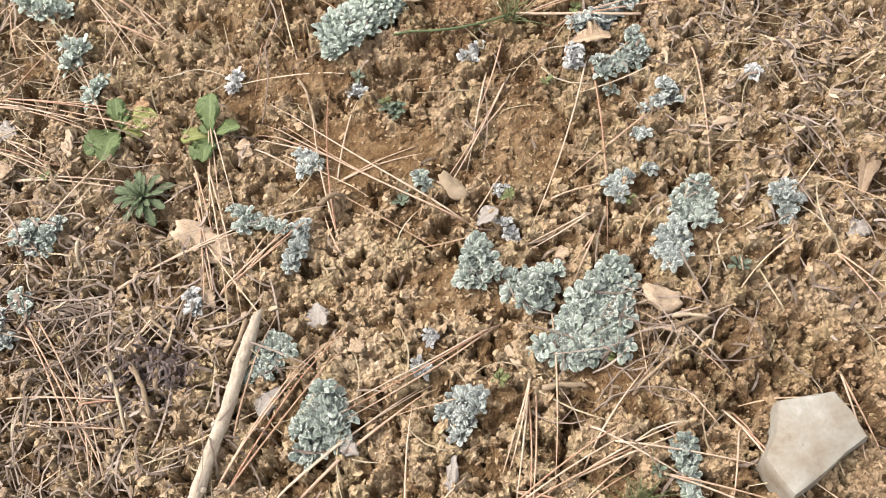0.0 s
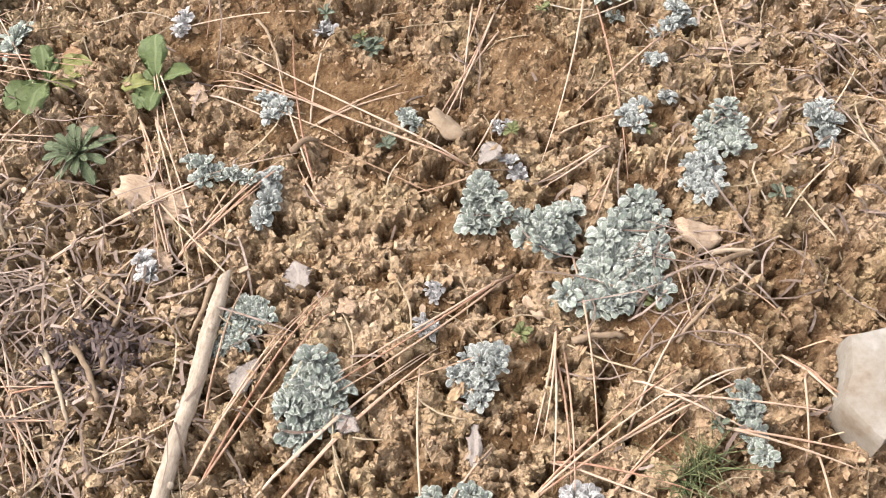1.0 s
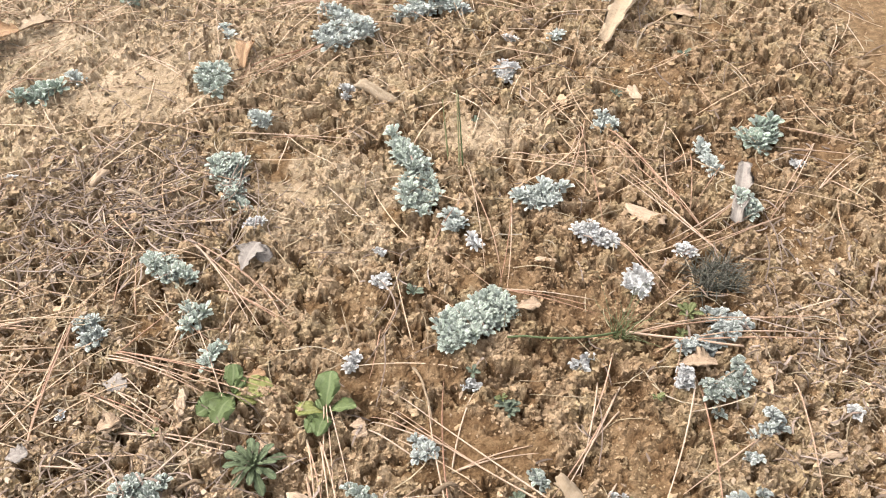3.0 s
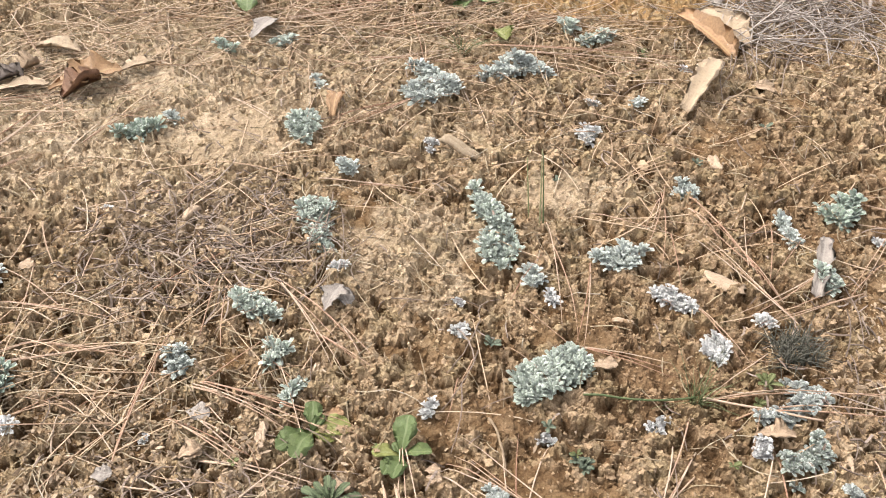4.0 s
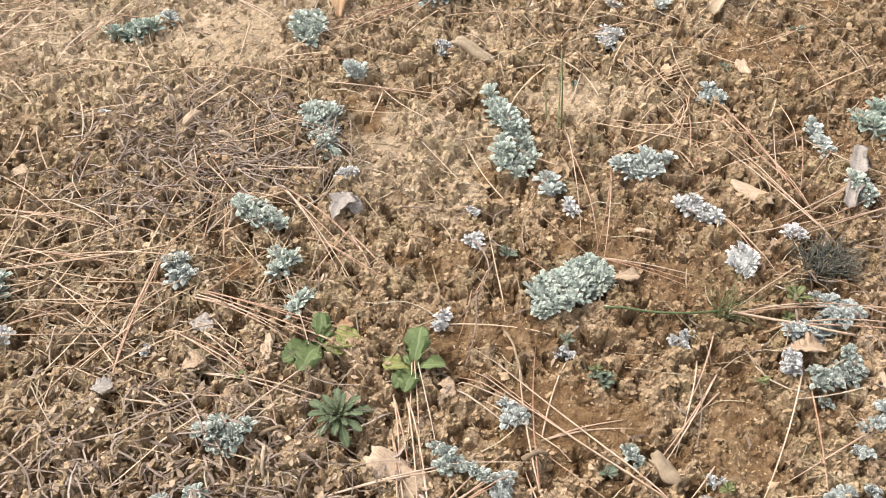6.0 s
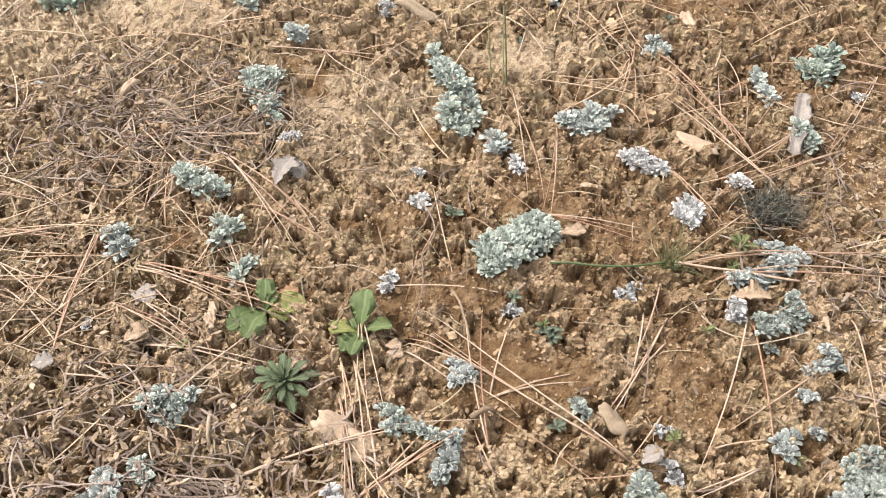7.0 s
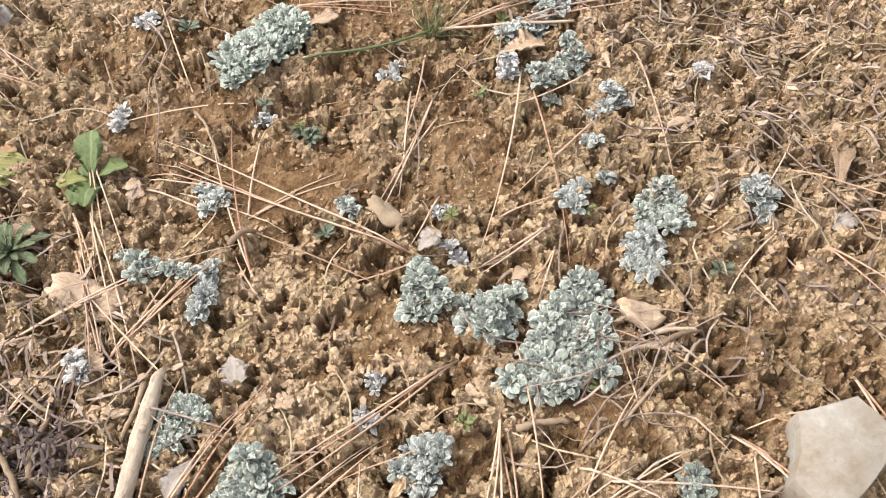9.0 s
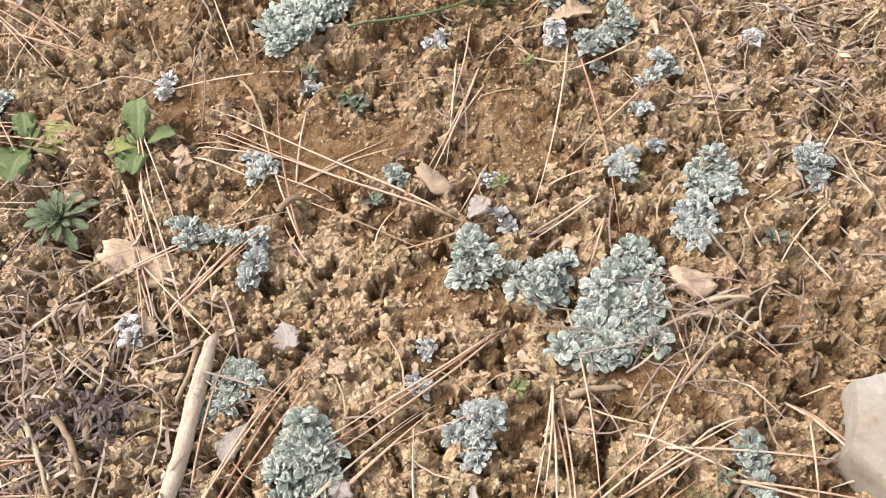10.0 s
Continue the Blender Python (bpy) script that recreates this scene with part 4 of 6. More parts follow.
def grit(n, small, large, weight, label, low=0.1, high=0.9, power=1.6):
    """Angular, flaky crumbs heaped on the crust."""
    v0 = np.array([(1, 0, 0), (-1, 0, 0), (0, 1, 0), (0, -1, 0), (0, 0, 1), (0, 0, -1)], float)
    f0 = np.array([(0, 2, 4), (2, 1, 4), (1, 3, 4), (3, 0, 4), (2, 0, 5), (1, 2, 5), (3, 1, 5), (0, 3, 5)])
    x, y = scatter(n, weight)
    size = small + (large - small) * LITTER.uniform(0, 1, n) ** power
    size = size * (1 + 0.5 * np.clip(y - 0.3, 0, 1.5))
    turn, _ = np.linalg.qr(LITTER.normal(0, 1, (n, 3, 3)))
    v = v0[None] * LITTER.uniform(0.6, 1.3, (n, 6, 1)) + LITTER.uniform(-0.4, 0.4, (n, 6, 3))
    v = v * (size[:, None, None] * LITTER.uniform(0.7, 1.3, (n, 1, 3))) * (1.1, 1.1, 0.75)
    v = np.einsum("nij,njk->nik", v, turn) * (1, 1, 0.8)
    z = ground_z(x, y) + size * LITTER.uniform(low, high, n)
    v = v + np.stack([x, y, z], -1)[:, None, :]
    c, w = fan(y)
    i = np.clip(np.searchsorted(GS, (x - c) / w), 1, len(GS) - 2)
    j = np.clip(np.searchsorted(GY, y), 1, len(GY) - 2)
    for di, dj in ((0, 0), (-1, 0), (0, -1), (-1, -1), (1, 0), (0, 1)):
        np.maximum.at(REST, (j + dj, i + di), z + 0.45 * size)
    joined("soil_grit", v.reshape(-1, 3), (f0[None] + (np.arange(n) * 6)[:, None, None]).reshape(-1, 3), CRUMB, label, "soil")


def heaps(x, y):
    """The crumbled crust lies in heaps, with bare gaps between them."""
    mould = np.clip(1.3 - np.hypot((x + 0.54) / 0.27, (y - 0.03) / 0.32), 0, 1)
    mould = np.maximum(mould, np.clip(1.3 - np.hypot((x + 0.56) / 0.2, (y - 0.75) / 0.16), 0, 1))
    return (1 - 0.35 * mould) * np.clip(crust_mask(x, y) * (0.07 + 0.93 * plates(x, y)) + 0.03, 0, 1)


def in_sight(x, y, spare=0.03):
    c, w = fan(y)
    return np.abs(x - c) < w + spare


def crusted(x, y):
    return np.clip(0.04 + 0.96 * heaps(x, y), 0, 1) * (1 - 0.6 * ochre_mask(x, y)) * in_sight(x, y)


clods(700, 2, 0.0035, 0.0075, lambda x, y: crusted(x, y) * (y < 0.6), "knobbly clods of dry tan loam", 0.0)
ruffles(13500, 0.0015, 0.0052, lambda x, y: heaps(x, y) * front(x, y) * in_sight(x, y) * (y < 0.72), "curled ruffled flakes of tan soil crust")
ruffles(8000, 0.0028, 0.0086, lambda x, y: (0.1 + 0.9 * heaps(x, y)) * beyond(x, y) * (1 - 0.5 * pale_mask(x, y)) * (1 - 0.7 * ochre_mask(x, y)) * in_sight(x, y), "curled ruffled flakes of pale soil crust on the rise", 0.5, 0.007, 8)
grit(42000, 0.0010, 0.0030, lambda x, y: (0.05 + 0.95 * crusted(x, y)) * in_sight(x, y) * np.clip((0.8 - y) / 0.5, 0, 1), "fine angular crumbs of tan-brown loam", 0.1, 1.2, 1.8)
grit(26000, 0.0014, 0.0034, lambda x, y: crusted(x, y) * np.clip((y - 0.3) / 0.3, 0, 1) * (1 - 0.5 * pale_mask(x, y)), "coarse crumbs of dry loam on the rise", 0.1, 1.2, 1.8)


# ---- woolly plants ----
woolly_plant([(0.179, -0.071), (0.195, -0.087), (0.147, -0.095), (0.166, -0.103), (0.179, -0.125), (0.127, -0.111), (0.148, -0.128), (0.163, -0.148), (0.109, -0.127), (0.122, -0.148), (0.142, -0.161), (0.093, -0.148), (0.114, -0.176), (0.099, -0.165), (0.079, -0.145), (0.159, -0.171), (0.137, -0.144)], leaf=0.023, label='large silvery-green pussytoes mat with broad felted leaves')
woolly_plant([(0.041, -0.005), (0.027, -0.021), (0.047, -0.026), (0.018, -0.043), (0.033, -0.051), (0.049, -0.043)], leaf=0.02, label='silvery pussytoes clump beside a larger mat')
woolly_plant([(0.068, -0.055), (0.082, -0.070), (0.103, -0.066), (0.074, -0.092), (0.092, -0.095), (0.062, -0.077), (0.119, -0.063)], leaf=0.02, label='silvery pussytoes clump beside a larger mat')
woolly_plant([(0.246, -0.052), (0.266, -0.047), (0.272, -0.067), (0.244, -0.074), (0.258, -0.084), (0.235, -0.074), (0.245, -0.091), (0.263, -0.086)], leaf=0.015, kind='grey', label='tight grey-white pussytoes cushion')
woolly_plant([(0.294, -0.003), (0.315, -0.003), (0.292, -0.027), (0.313, -0.029), (0.295, -0.049), (0.280, -0.039), (0.308, -0.051), (0.278, -0.018)], leaf=0.018)
woolly_plant([(0.216, 0.013), (0.232, 0.034), (0.215, 0.027)], leaf=0.019, kind='grey')
woolly_plant([(0.263, 0.036)], leaf=0.019, kind='grey', label='single silver-grey pussytoes rosette')
woolly_plant([(0.265, 0.086), (0.275, 0.080)], leaf=0.015, kind='grey', label='small silver-grey pussytoes rosettes')
woolly_plant([(0.319, 0.143), (0.323, 0.123), (0.308, 0.124)], leaf=0.017, kind='grey', label='greyish pussytoes rosettes under dry stems')
woolly_plant([(0.285, 0.118)], leaf=0.012, kind='grey', label='small silver-grey pussytoes rosette')
woolly_plant([(0.307, 0.223), (0.293, 0.203), (0.311, 0.197), (0.279, 0.194), (0.255, 0.179), (0.253, 0.196), (0.257, 0.163), (0.298, 0.187)], leaf=0.018, label='pale silvery pussytoes mat with a dead leaf on it')
woolly_plant([(0.309, 0.331), (0.326, 0.302), (0.311, 0.287), (0.345, 0.309), (0.256, 0.268), (0.242, 0.260), (0.267, 0.255), (0.307, 0.295), (0.326, 0.284), (0.271, 0.270), (0.285, 0.262), (0.310, 0.273), (0.346, 0.293)], leaf=0.019, kind='grey', label='loose pale pussytoes rosettes beside a dry tuft')
woolly_plant([(0.391, -0.054), (0.404, -0.040), (0.387, -0.045), (0.389, -0.069), (0.404, -0.058)], leaf=0.019, kind='grey', label='silver-grey pussytoes rosette standing alone')
woolly_plant([(-0.073, 0.354), (-0.056, 0.335), (-0.056, 0.381), (-0.037, 0.358), (-0.024, 0.386), (-0.080, 0.379), (-0.003, 0.416), (0.009, 0.390), (0.028, 0.403), (0.011, 0.427), (0.027, 0.382), (-0.025, 0.411), (-0.015, 0.359), (-0.073, 0.333)], leaf=0.016, label='dense silvery pussytoes mat on bare soil')
woolly_plant([(-0.178, -0.131), (-0.158, -0.144), (-0.191, -0.148), (-0.171, -0.160), (-0.152, -0.172), (-0.201, -0.171), (-0.184, -0.181), (-0.166, -0.189), (-0.196, -0.196), (-0.206, -0.188)], leaf=0.021, label='silvery-green pussytoes clump under crossing needles')
woolly_plant([(-0.032, -0.178), (-0.016, -0.177), (-0.011, -0.194), (-0.038, -0.203), (-0.047, -0.188), (-0.025, -0.210), (-0.005, -0.183), (-0.035, -0.218)], leaf=0.018, kind='grey', label='silver-grey pussytoes clump with upright leaves')
woolly_plant([(-0.214, -0.050), (-0.201, -0.062), (-0.229, -0.061), (-0.212, -0.079), (-0.238, -0.079), (-0.227, -0.092), (-0.248, -0.090), (-0.197, -0.075)], leaf=0.014, label='small-leaved green-silver pussytoes beside a stick')
woolly_plant([(-0.299, 0.026), (-0.297, 0.008)], leaf=0.018, kind='white', label='small silver-grey pussytoes rosettes')
woolly_plant([(-0.005, 0.109), (-0.000, 0.093)], leaf=0.016, label='small silvery pussytoes rosettes')
woolly_plant([(-0.141, 0.187), (-0.128, 0.169), (-0.141, 0.163)], leaf=0.018, kind='grey', label='bluish-grey pussytoes under crossed pine needles')
woolly_plant([(-0.234, 0.125), (-0.213, 0.104), (-0.227, 0.100), (-0.198, 0.094), (-0.179, 0.083)], leaf=0.017, label='silvery pussytoes rosettes among pine needles')
woolly_plant([(-0.159, 0.077), (-0.169, 0.053), (-0.179, 0.035)], leaf=0.02, kind='grey', label='grey pussytoes rosettes among pine needles')
woolly_plant([(-0.491, 0.182), (-0.470, 0.168), (-0.499, 0.163), (-0.478, 0.146), (-0.460, 0.178), (-0.487, 0.165), (-0.510, 0.177)], leaf=0.02, kind='silver', label='green-silver pussytoes rosettes under straw')
woolly_plant([(-0.507, 0.085), (-0.502, 0.070)], leaf=0.021, label='small silvery pussytoes rosettes in straw')
woolly_plant([(-0.551, 0.082), (-0.538, 0.067), (-0.555, 0.057), (-0.536, 0.049), (-0.549, 0.040), (-0.565, 0.054), (-0.528, 0.031), (-0.544, 0.058)], leaf=0.021, kind='grey', label='broad whitish pussytoes clump in grey straw')
woolly_plant([(-0.439, 0.481), (-0.423, 0.452), (-0.433, 0.441), (-0.412, 0.464)], leaf=0.018, label='silvery pussytoes rosettes on bare soil')
woolly_plant([(-0.402, 0.382), (-0.388, 0.399), (-0.405, 0.367)], leaf=0.016, label='silvery pussytoes rosettes on bare soil')
woolly_plant([(-0.581, 0.460), (-0.565, 0.462), (-0.572, 0.434), (-0.557, 0.439)], leaf=0.017, kind='grey', label='silver-grey pussytoes clump on bare soil')
woolly_plant([(0.188, -0.288), (0.178, -0.295), (0.189, -0.302), (0.179, -0.312), (0.184, -0.321), (0.173, -0.338), (0.176, -0.347)], leaf=0.017, label='straggling silvery pussytoes rosettes in grass')
woolly_plant([(-0.102, -0.284), (-0.070, -0.295), (-0.091, -0.295), (-0.065, -0.307), (-0.112, -0.292)], leaf=0.017, label="silvery pussytoes clump at the bank's foot")
woolly_plant([(0.014, -0.325), (0.023, -0.331), (0.005, -0.332)], leaf=0.019, kind='white', label='whitish pussytoes rosettes among pine needles')
woolly_plant([(-0.484, 0.559), (-0.461, 0.579), (-0.444, 0.551), (-0.469, 0.539), (-0.435, 0.537), (-0.491, 0.578), (-0.456, 0.554)], leaf=0.018, label='round silvery pussytoes cushion under straw')
woolly_plant([(-0.385, 0.829), (-0.363, 0.801), (-0.390, 0.775), (-0.360, 0.754), (-0.378, 0.740), (-0.356, 0.698), (-0.347, 0.810), (-0.397, 0.805), (-0.375, 0.788)], leaf=0.019, label='upright silvery pussytoes clump among grey straw')
woolly_plant([(-0.324, 0.947), (-0.302, 0.932), (-0.315, 0.921)], leaf=0.016, kind='grey', label='small silver-grey pussytoes cushion')
woolly_plant([(-0.080, 0.845), (-0.068, 0.814), (-0.083, 0.779), (-0.061, 0.740), (-0.039, 0.751), (-0.084, 0.698), (-0.062, 0.679), (-0.037, 0.704), (-0.034, 0.670), (-0.084, 0.660), (-0.062, 0.641), (-0.063, 0.775)], leaf=0.019, label='long dense silvery pussytoes mat on crumbly soil')
woolly_plant([(-0.020, 0.620), (-0.004, 0.596), (-0.022, 0.579)], leaf=0.018, kind='grey', label='silver-grey pussytoes rosettes beside a long mat')
woolly_plant([(0.005, 0.560), (0.008, 0.542)], leaf=0.014, kind='white', label='whitish pussytoes rosette beside a long mat')
woolly_plant([(0.120, 0.642), (0.147, 0.652), (0.159, 0.627), (0.132, 0.613), (0.175, 0.631), (0.117, 0.617), (0.144, 0.605), (0.102, 0.638)], leaf=0.019, kind='grey', label='bluish-silver pussytoes cushion with pointed leaves')
woolly_plant([(0.183, 0.551), (0.204, 0.532), (0.219, 0.508), (0.188, 0.522), (0.171, 0.536), (0.214, 0.525), (0.195, 0.549), (0.221, 0.494)], leaf=0.013, kind='white', label='withered white pussytoes rosettes')
woolly_plant([(0.222, 0.423), (0.223, 0.394), (0.241, 0.417), (0.207, 0.395), (0.237, 0.437), (0.225, 0.379), (0.219, 0.407), (0.239, 0.396)], leaf=0.013, kind='white', label='withered white pussytoes rosettes')
woolly_plant([(0.452, 0.720), (0.446, 0.668), (0.448, 0.643), (0.448, 0.697)], leaf=0.018, kind='grey', label='pale grey pussytoes rosettes')
woolly_plant([(0.527, 0.718), (0.561, 0.728), (0.585, 0.733), (0.546, 0.672), (0.528, 0.698), (0.574, 0.700)], leaf=0.022, kind='green', label='green-grey pussytoes rosettes with broad leaves')
woolly_plant([(0.461, 0.544), (0.466, 0.521), (0.452, 0.553), (0.453, 0.518)], leaf=0.018, label='pale silvery pussytoes rosettes beside a dead leaf')
woolly_plant([(0.307, 0.825), (0.318, 0.802)], leaf=0.018, kind='grey', label='small silver-grey pussytoes rosettes')
woolly_plant([(-0.959, 0.840), (-0.942, 0.810)], leaf=0.02, kind='grey', label='small silver-grey pussytoes rosettes')
woolly_plant([(-0.916, 0.720), (-0.915, 0.673), (-0.894, 0.627), (-0.897, 0.690), (-0.889, 0.591), (-0.890, 0.650), (-0.932, 0.710)], leaf=0.018, kind='grey', label='upright silver-grey pussytoes mat crossed by needles')
woolly_plant([(-0.888, 0.419), (-0.866, 0.429), (-0.837, 0.418), (-0.815, 0.428), (-0.885, 0.381), (-0.818, 0.404), (-0.867, 0.405), (-0.817, 0.446), (-0.876, 0.395), (-0.843, 0.401)], leaf=0.022, kind='green', label='lush green-silver pussytoes mat in straw')
woolly_plant([(-0.415, 1.137), (-0.387, 1.136), (-0.424, 1.089), (-0.381, 1.079), (-0.398, 1.046), (-0.400, 1.101), (-0.415, 1.055)], leaf=0.02, label='round silvery pussytoes cushion on pale soil')
woolly_plant([(-0.327, 0.936), (-0.304, 0.917)], leaf=0.017, kind='grey', label='small silver-grey pussytoes rosettes')
woolly_plant([(-0.377, 1.294), (-0.367, 1.259)], leaf=0.018, kind='grey', label='small silver-grey pussytoes rosettes')
woolly_plant([(-0.757, 1.118), (-0.726, 1.139), (-0.698, 1.123), (-0.726, 1.102), (-0.774, 1.114)], leaf=0.024, kind='green', label='dull green pussytoes rosettes on pale soil')
woolly_plant([(-0.678, 1.172), (-0.664, 1.151)], leaf=0.018, kind='grey', label='small silver-grey pussytoes rosettes')
woolly_plant([(-0.600, 1.460), (-0.569, 1.436)], leaf=0.022, kind='green', label='dull green pussytoes rosettes on pale soil')
woolly_plant([(-0.476, 1.478), (-0.437, 1.506), (-0.455, 1.469)], leaf=0.02, label='silvery pussytoes rosettes under needles')
woolly_plant([(-0.167, 1.320), (-0.141, 1.306), (-0.187, 1.208), (-0.151, 1.207), (-0.118, 1.177), (-0.091, 1.254), (-0.077, 1.204), (-0.166, 1.156), (-0.129, 1.250)], leaf=0.021, kind='grey', label='wide silver-grey pussytoes mat under needles')
woolly_plant([(-0.012, 1.263), (0.023, 1.249), (0.067, 1.293), (0.103, 1.284), (0.135, 1.283), (0.062, 1.346), (0.096, 1.318), (0.013, 1.280)], leaf=0.021, kind='grey', label='long silver-grey pussytoes mat under needles')
woolly_plant([(0.242, 1.414), (0.287, 1.412), (0.315, 1.437), (0.265, 1.427)], leaf=0.021, label='silvery pussytoes rosettes on orange soil')
woolly_plant([(0.216, 1.493), (0.222, 1.475)], leaf=0.034, label='tall silvery pussytoes shoot on orange soil', low=45, high=86)
woolly_plant([(0.292, 1.133), (0.315, 1.153)], leaf=0.016, kind='grey', label='small silver-grey pussytoes rosettes')
woolly_plant([(0.158, 1.035), (0.181, 1.018), (0.164, 1.002), (0.171, 1.056)], leaf=0.018, kind='white', label='whitish pussytoes rosettes on crumbly soil')
woolly_plant([(0.306, 0.835), (0.318, 0.814), (0.293, 0.805)], leaf=0.018, kind='grey', label='small silver-grey pussytoes rosettes')
sprig(0.106, 0.279, 0.016)
sprig(-0.056, 0.268, 0.014)
sprig(-0.209, 0.331, 0.015)
sprig(-0.043, -0.097, 0.01)
sprig(-0.052, -0.134, 0.013)
sprig(0.426, 0.122, 0.014)
sprig(0.085, 0.005, 0.013)
sprig(0.220, 0.209, 0.015)
sprig(0.084, 0.062, 0.011)
sprig(0.317, 0.460, 0.016)
sprig(-0.141, 0.554, 0.011)
sprig(-0.153, 0.477, 0.015)
sprig(-0.332, 0.636, 0.014)
sprig(0.590, 0.630, 0.012)
sprig(-0.782, 0.347, 0.017)
sprig(-0.748, 0.864, 0.014)
sprig(-0.970, 0.693, 0.014)
sprig(0.208, 1.150, 0.014)
sprig(-0.146, 1.010, 0.015)
sprig(0.445, 1.272, 0.014)
sprig(0.230, 0.216, 0.015)
sprig(-0.598, 0.320, 0.008)

# ---- green plants ----
weed = plant_base("broadleaf_weed", -0.372, 0.307, "small weed with smooth bright green leaves, one yellowing")
leafy(weed, BROAD, [(86, 0.044, 28), (-147, 0.056, 14), (48, 0.028, 30), (-115, 0.058, 18)])
leafy(weed, BROAD_Y, [(0, 0.054, 10), (-26, 0.037, 6)])
weed = plant_base("broadleaf_weed", -0.252, 0.254, "small weed with rounded bright green leaves under needles")
leafy(weed, BROAD, [(74, 0.057, 32), (-6, 0.042, 20), (119, 0.022, 28), (-108, 0.045, 18), (-129, 0.042, 15)])
leafy(weed, BROAD_Y, [(168, 0.041, 10)])
weed = plant_base("rosette_weed", -0.348, 0.184, "dull dark green weed rosette with narrow leaves")
leafy(weed, NARROW, [(137.5 * i, 0.043 * (0.40 + 0.65 * i / 23), 75 - 70 * (i / 23) ** 0.7) for i in range(24)])
seedling(-0.012, 0.220, 0.016, 9, False)
seedling(-0.034, 0.086, 0.016, 7, False)
seedling(0.022, -0.169, 0.013, 7, True)
seedling(0.316, -0.113, 0.014, 7, False)
seedling(0.093, 0.045, 0.012, 7, True)
seedling(0.226, 0.007, 0.012, 6, True)
seedling(-0.105, 0.452, 0.017, 8, False)
seedling(-0.014, 0.209, 0.014, 8, False)
seedling(-0.019, 0.233, 0.012, 6, True)
seedling(-0.048, 0.287, 0.013, 6, False)
seedling(0.272, 0.318, 0.02, 10, True)
seedling(0.074, 0.871, 0.013, 6, False)
seedling(0.182, 0.193, 0.012, 6, True)
seedling(-0.473, 0.258, 0.01, 5, True)
seedling(-0.282, 0.271, 0.01, 5, True)
seedling(0.253, 0.294, 0.014, 8, True)
seedling(-0.022, 0.223, 0.014, 8, False)
seedling(0.374, 1.372, 0.022, 6, True)
seedling(0.531, 1.006, 0.018, 6, False)
seedling(0.151, -0.310, 0.012, 5, False)
seedling(0.152, -0.181, 0.014, 5, True)
seedling(0.352, 0.895, 0.016, 6, False)
weed = plant_base("broadleaf_weed", 0.005, 1.670, "green weed leaves beside a needle drift")
leafy(weed, BROAD, [(-157, 0.084, 20), (57, 0.045, 25), (-29, 0.092, 12), (10, 0.076, 18), (-116, 0.079, 10)], 0.022)
weed = plant_base("broadleaf_weed", -0.543, 1.692, "green weed leaves beside a needle drift")
leafy(weed, BROAD, [(138, 0.047, 25), (57, 0.047, 25), (-93, 0.097, 12)], 0.018)
grass_tuft(0.171, 0.311, 38, 0.105, "small green grass tuft with thin arching blades")
grass_tuft(0.132, -0.334, 34, 0.060, "thin green grass tuft beside pussytoes")
grass_tuft(0.103, -0.344, 36, 0.050, "thin green grass tuft beside pussytoes")
grass_tuft(0.115, -0.341, 30, 0.055, "thin green grass tuft beside pussytoes")
dry_tuft(0.344, 0.390, 260, 0.055, "dark grey-brown wiry tuft of fine leaves")
grass_tuft(-0.048, 1.383, 24, 0.13, "sparse green grass blades in a needle drift")
grass_stalk(0.025, 0.731, 0.031, 0.920)
grass_stalk(0.019, 0.732, 0.042, 0.933)
grass_stalk(0.006, 0.767, 0.001, 0.929)
runner(0.013, 0.339, 0.170, 0.312, GRASS, -0.07)
runner(0.177, 0.311, 0.328, 0.252, NEEDLE, -0.03)

# ---- stick, stone, chips and dead leaves ----
stick(-0.226, -0.016, -0.341, -0.240)
stone(0.306, -0.325, [(-0.018, 0.048), (0.039, 0.042), (0.047, 0.018), (0.051, -0.011), (0.024, -0.020), (-0.006, -0.035), (-0.042, -0.048), (-0.050, -0.026), (-0.055, -0.004), (-0.035, 0.016)])
chip(0.222, -0.127, 0.045, 0.03, 0.014, -20, BARK, 'thick tan bark chunk on soil', seed=1)
chip(-0.283, 0.102, 0.086, 0.046, 0.012, -41, BARK, 'long flat tan wood flake', seed=2)
chip(0.043, -0.147, 0.032, 0.01, 0.004, -76, BARK, 'narrow pale wood splinter', seed=3)
chip(0.222, -0.168, 0.034, 0.008, 0.004, -30, BARK, 'narrow pale wood splinter', seed=4)
chip(0.369, 0.069, 0.031, 0.009, 0.006, -6, BARK, 'short pale twig piece', seed=5)
chip(0.107, 0.484, 0.036, 0.01, 0.003, -8, BARK, 'thin pale wood chip', seed=6)
chip(0.032, 0.083, 0.047, 0.022, 0.01, -48, TWIG, 'half-buried weathered brown wood piece', seed=7)
chip(0.291, 0.551, 0.074, 0.03, 0.004, -36, BARK, 'flat weathered tan wood flake', seed=8, tilt=2)
chip(0.386, 0.889, 0.046, 0.022, 0.006, -94, BARK, 'pale wood chip on bare soil', seed=9)
chip(-0.593, 0.835, 0.040, 0.012, 0.006, 74, BARK, 'short pale twig piece', seed=10)
chip(-0.595, 0.826, 0.052, 0.014, 0.008, 58, BARK, 'short pale broken stick', seed=11)
chip(-0.516, 0.748, 0.055, 0.018, 0.008, -42, TWIG, 'weathered grey wood piece', seed=12)
chip(-0.091, 0.994, 0.099, 0.022, 0.014, -37, TWIG, 'dark curved bark piece half-buried in soil', seed=13)
chip(-0.272, -0.042, 0.028, 0.009, 0.004, -19, BARK, 'narrow pale wood splinter', seed=14)
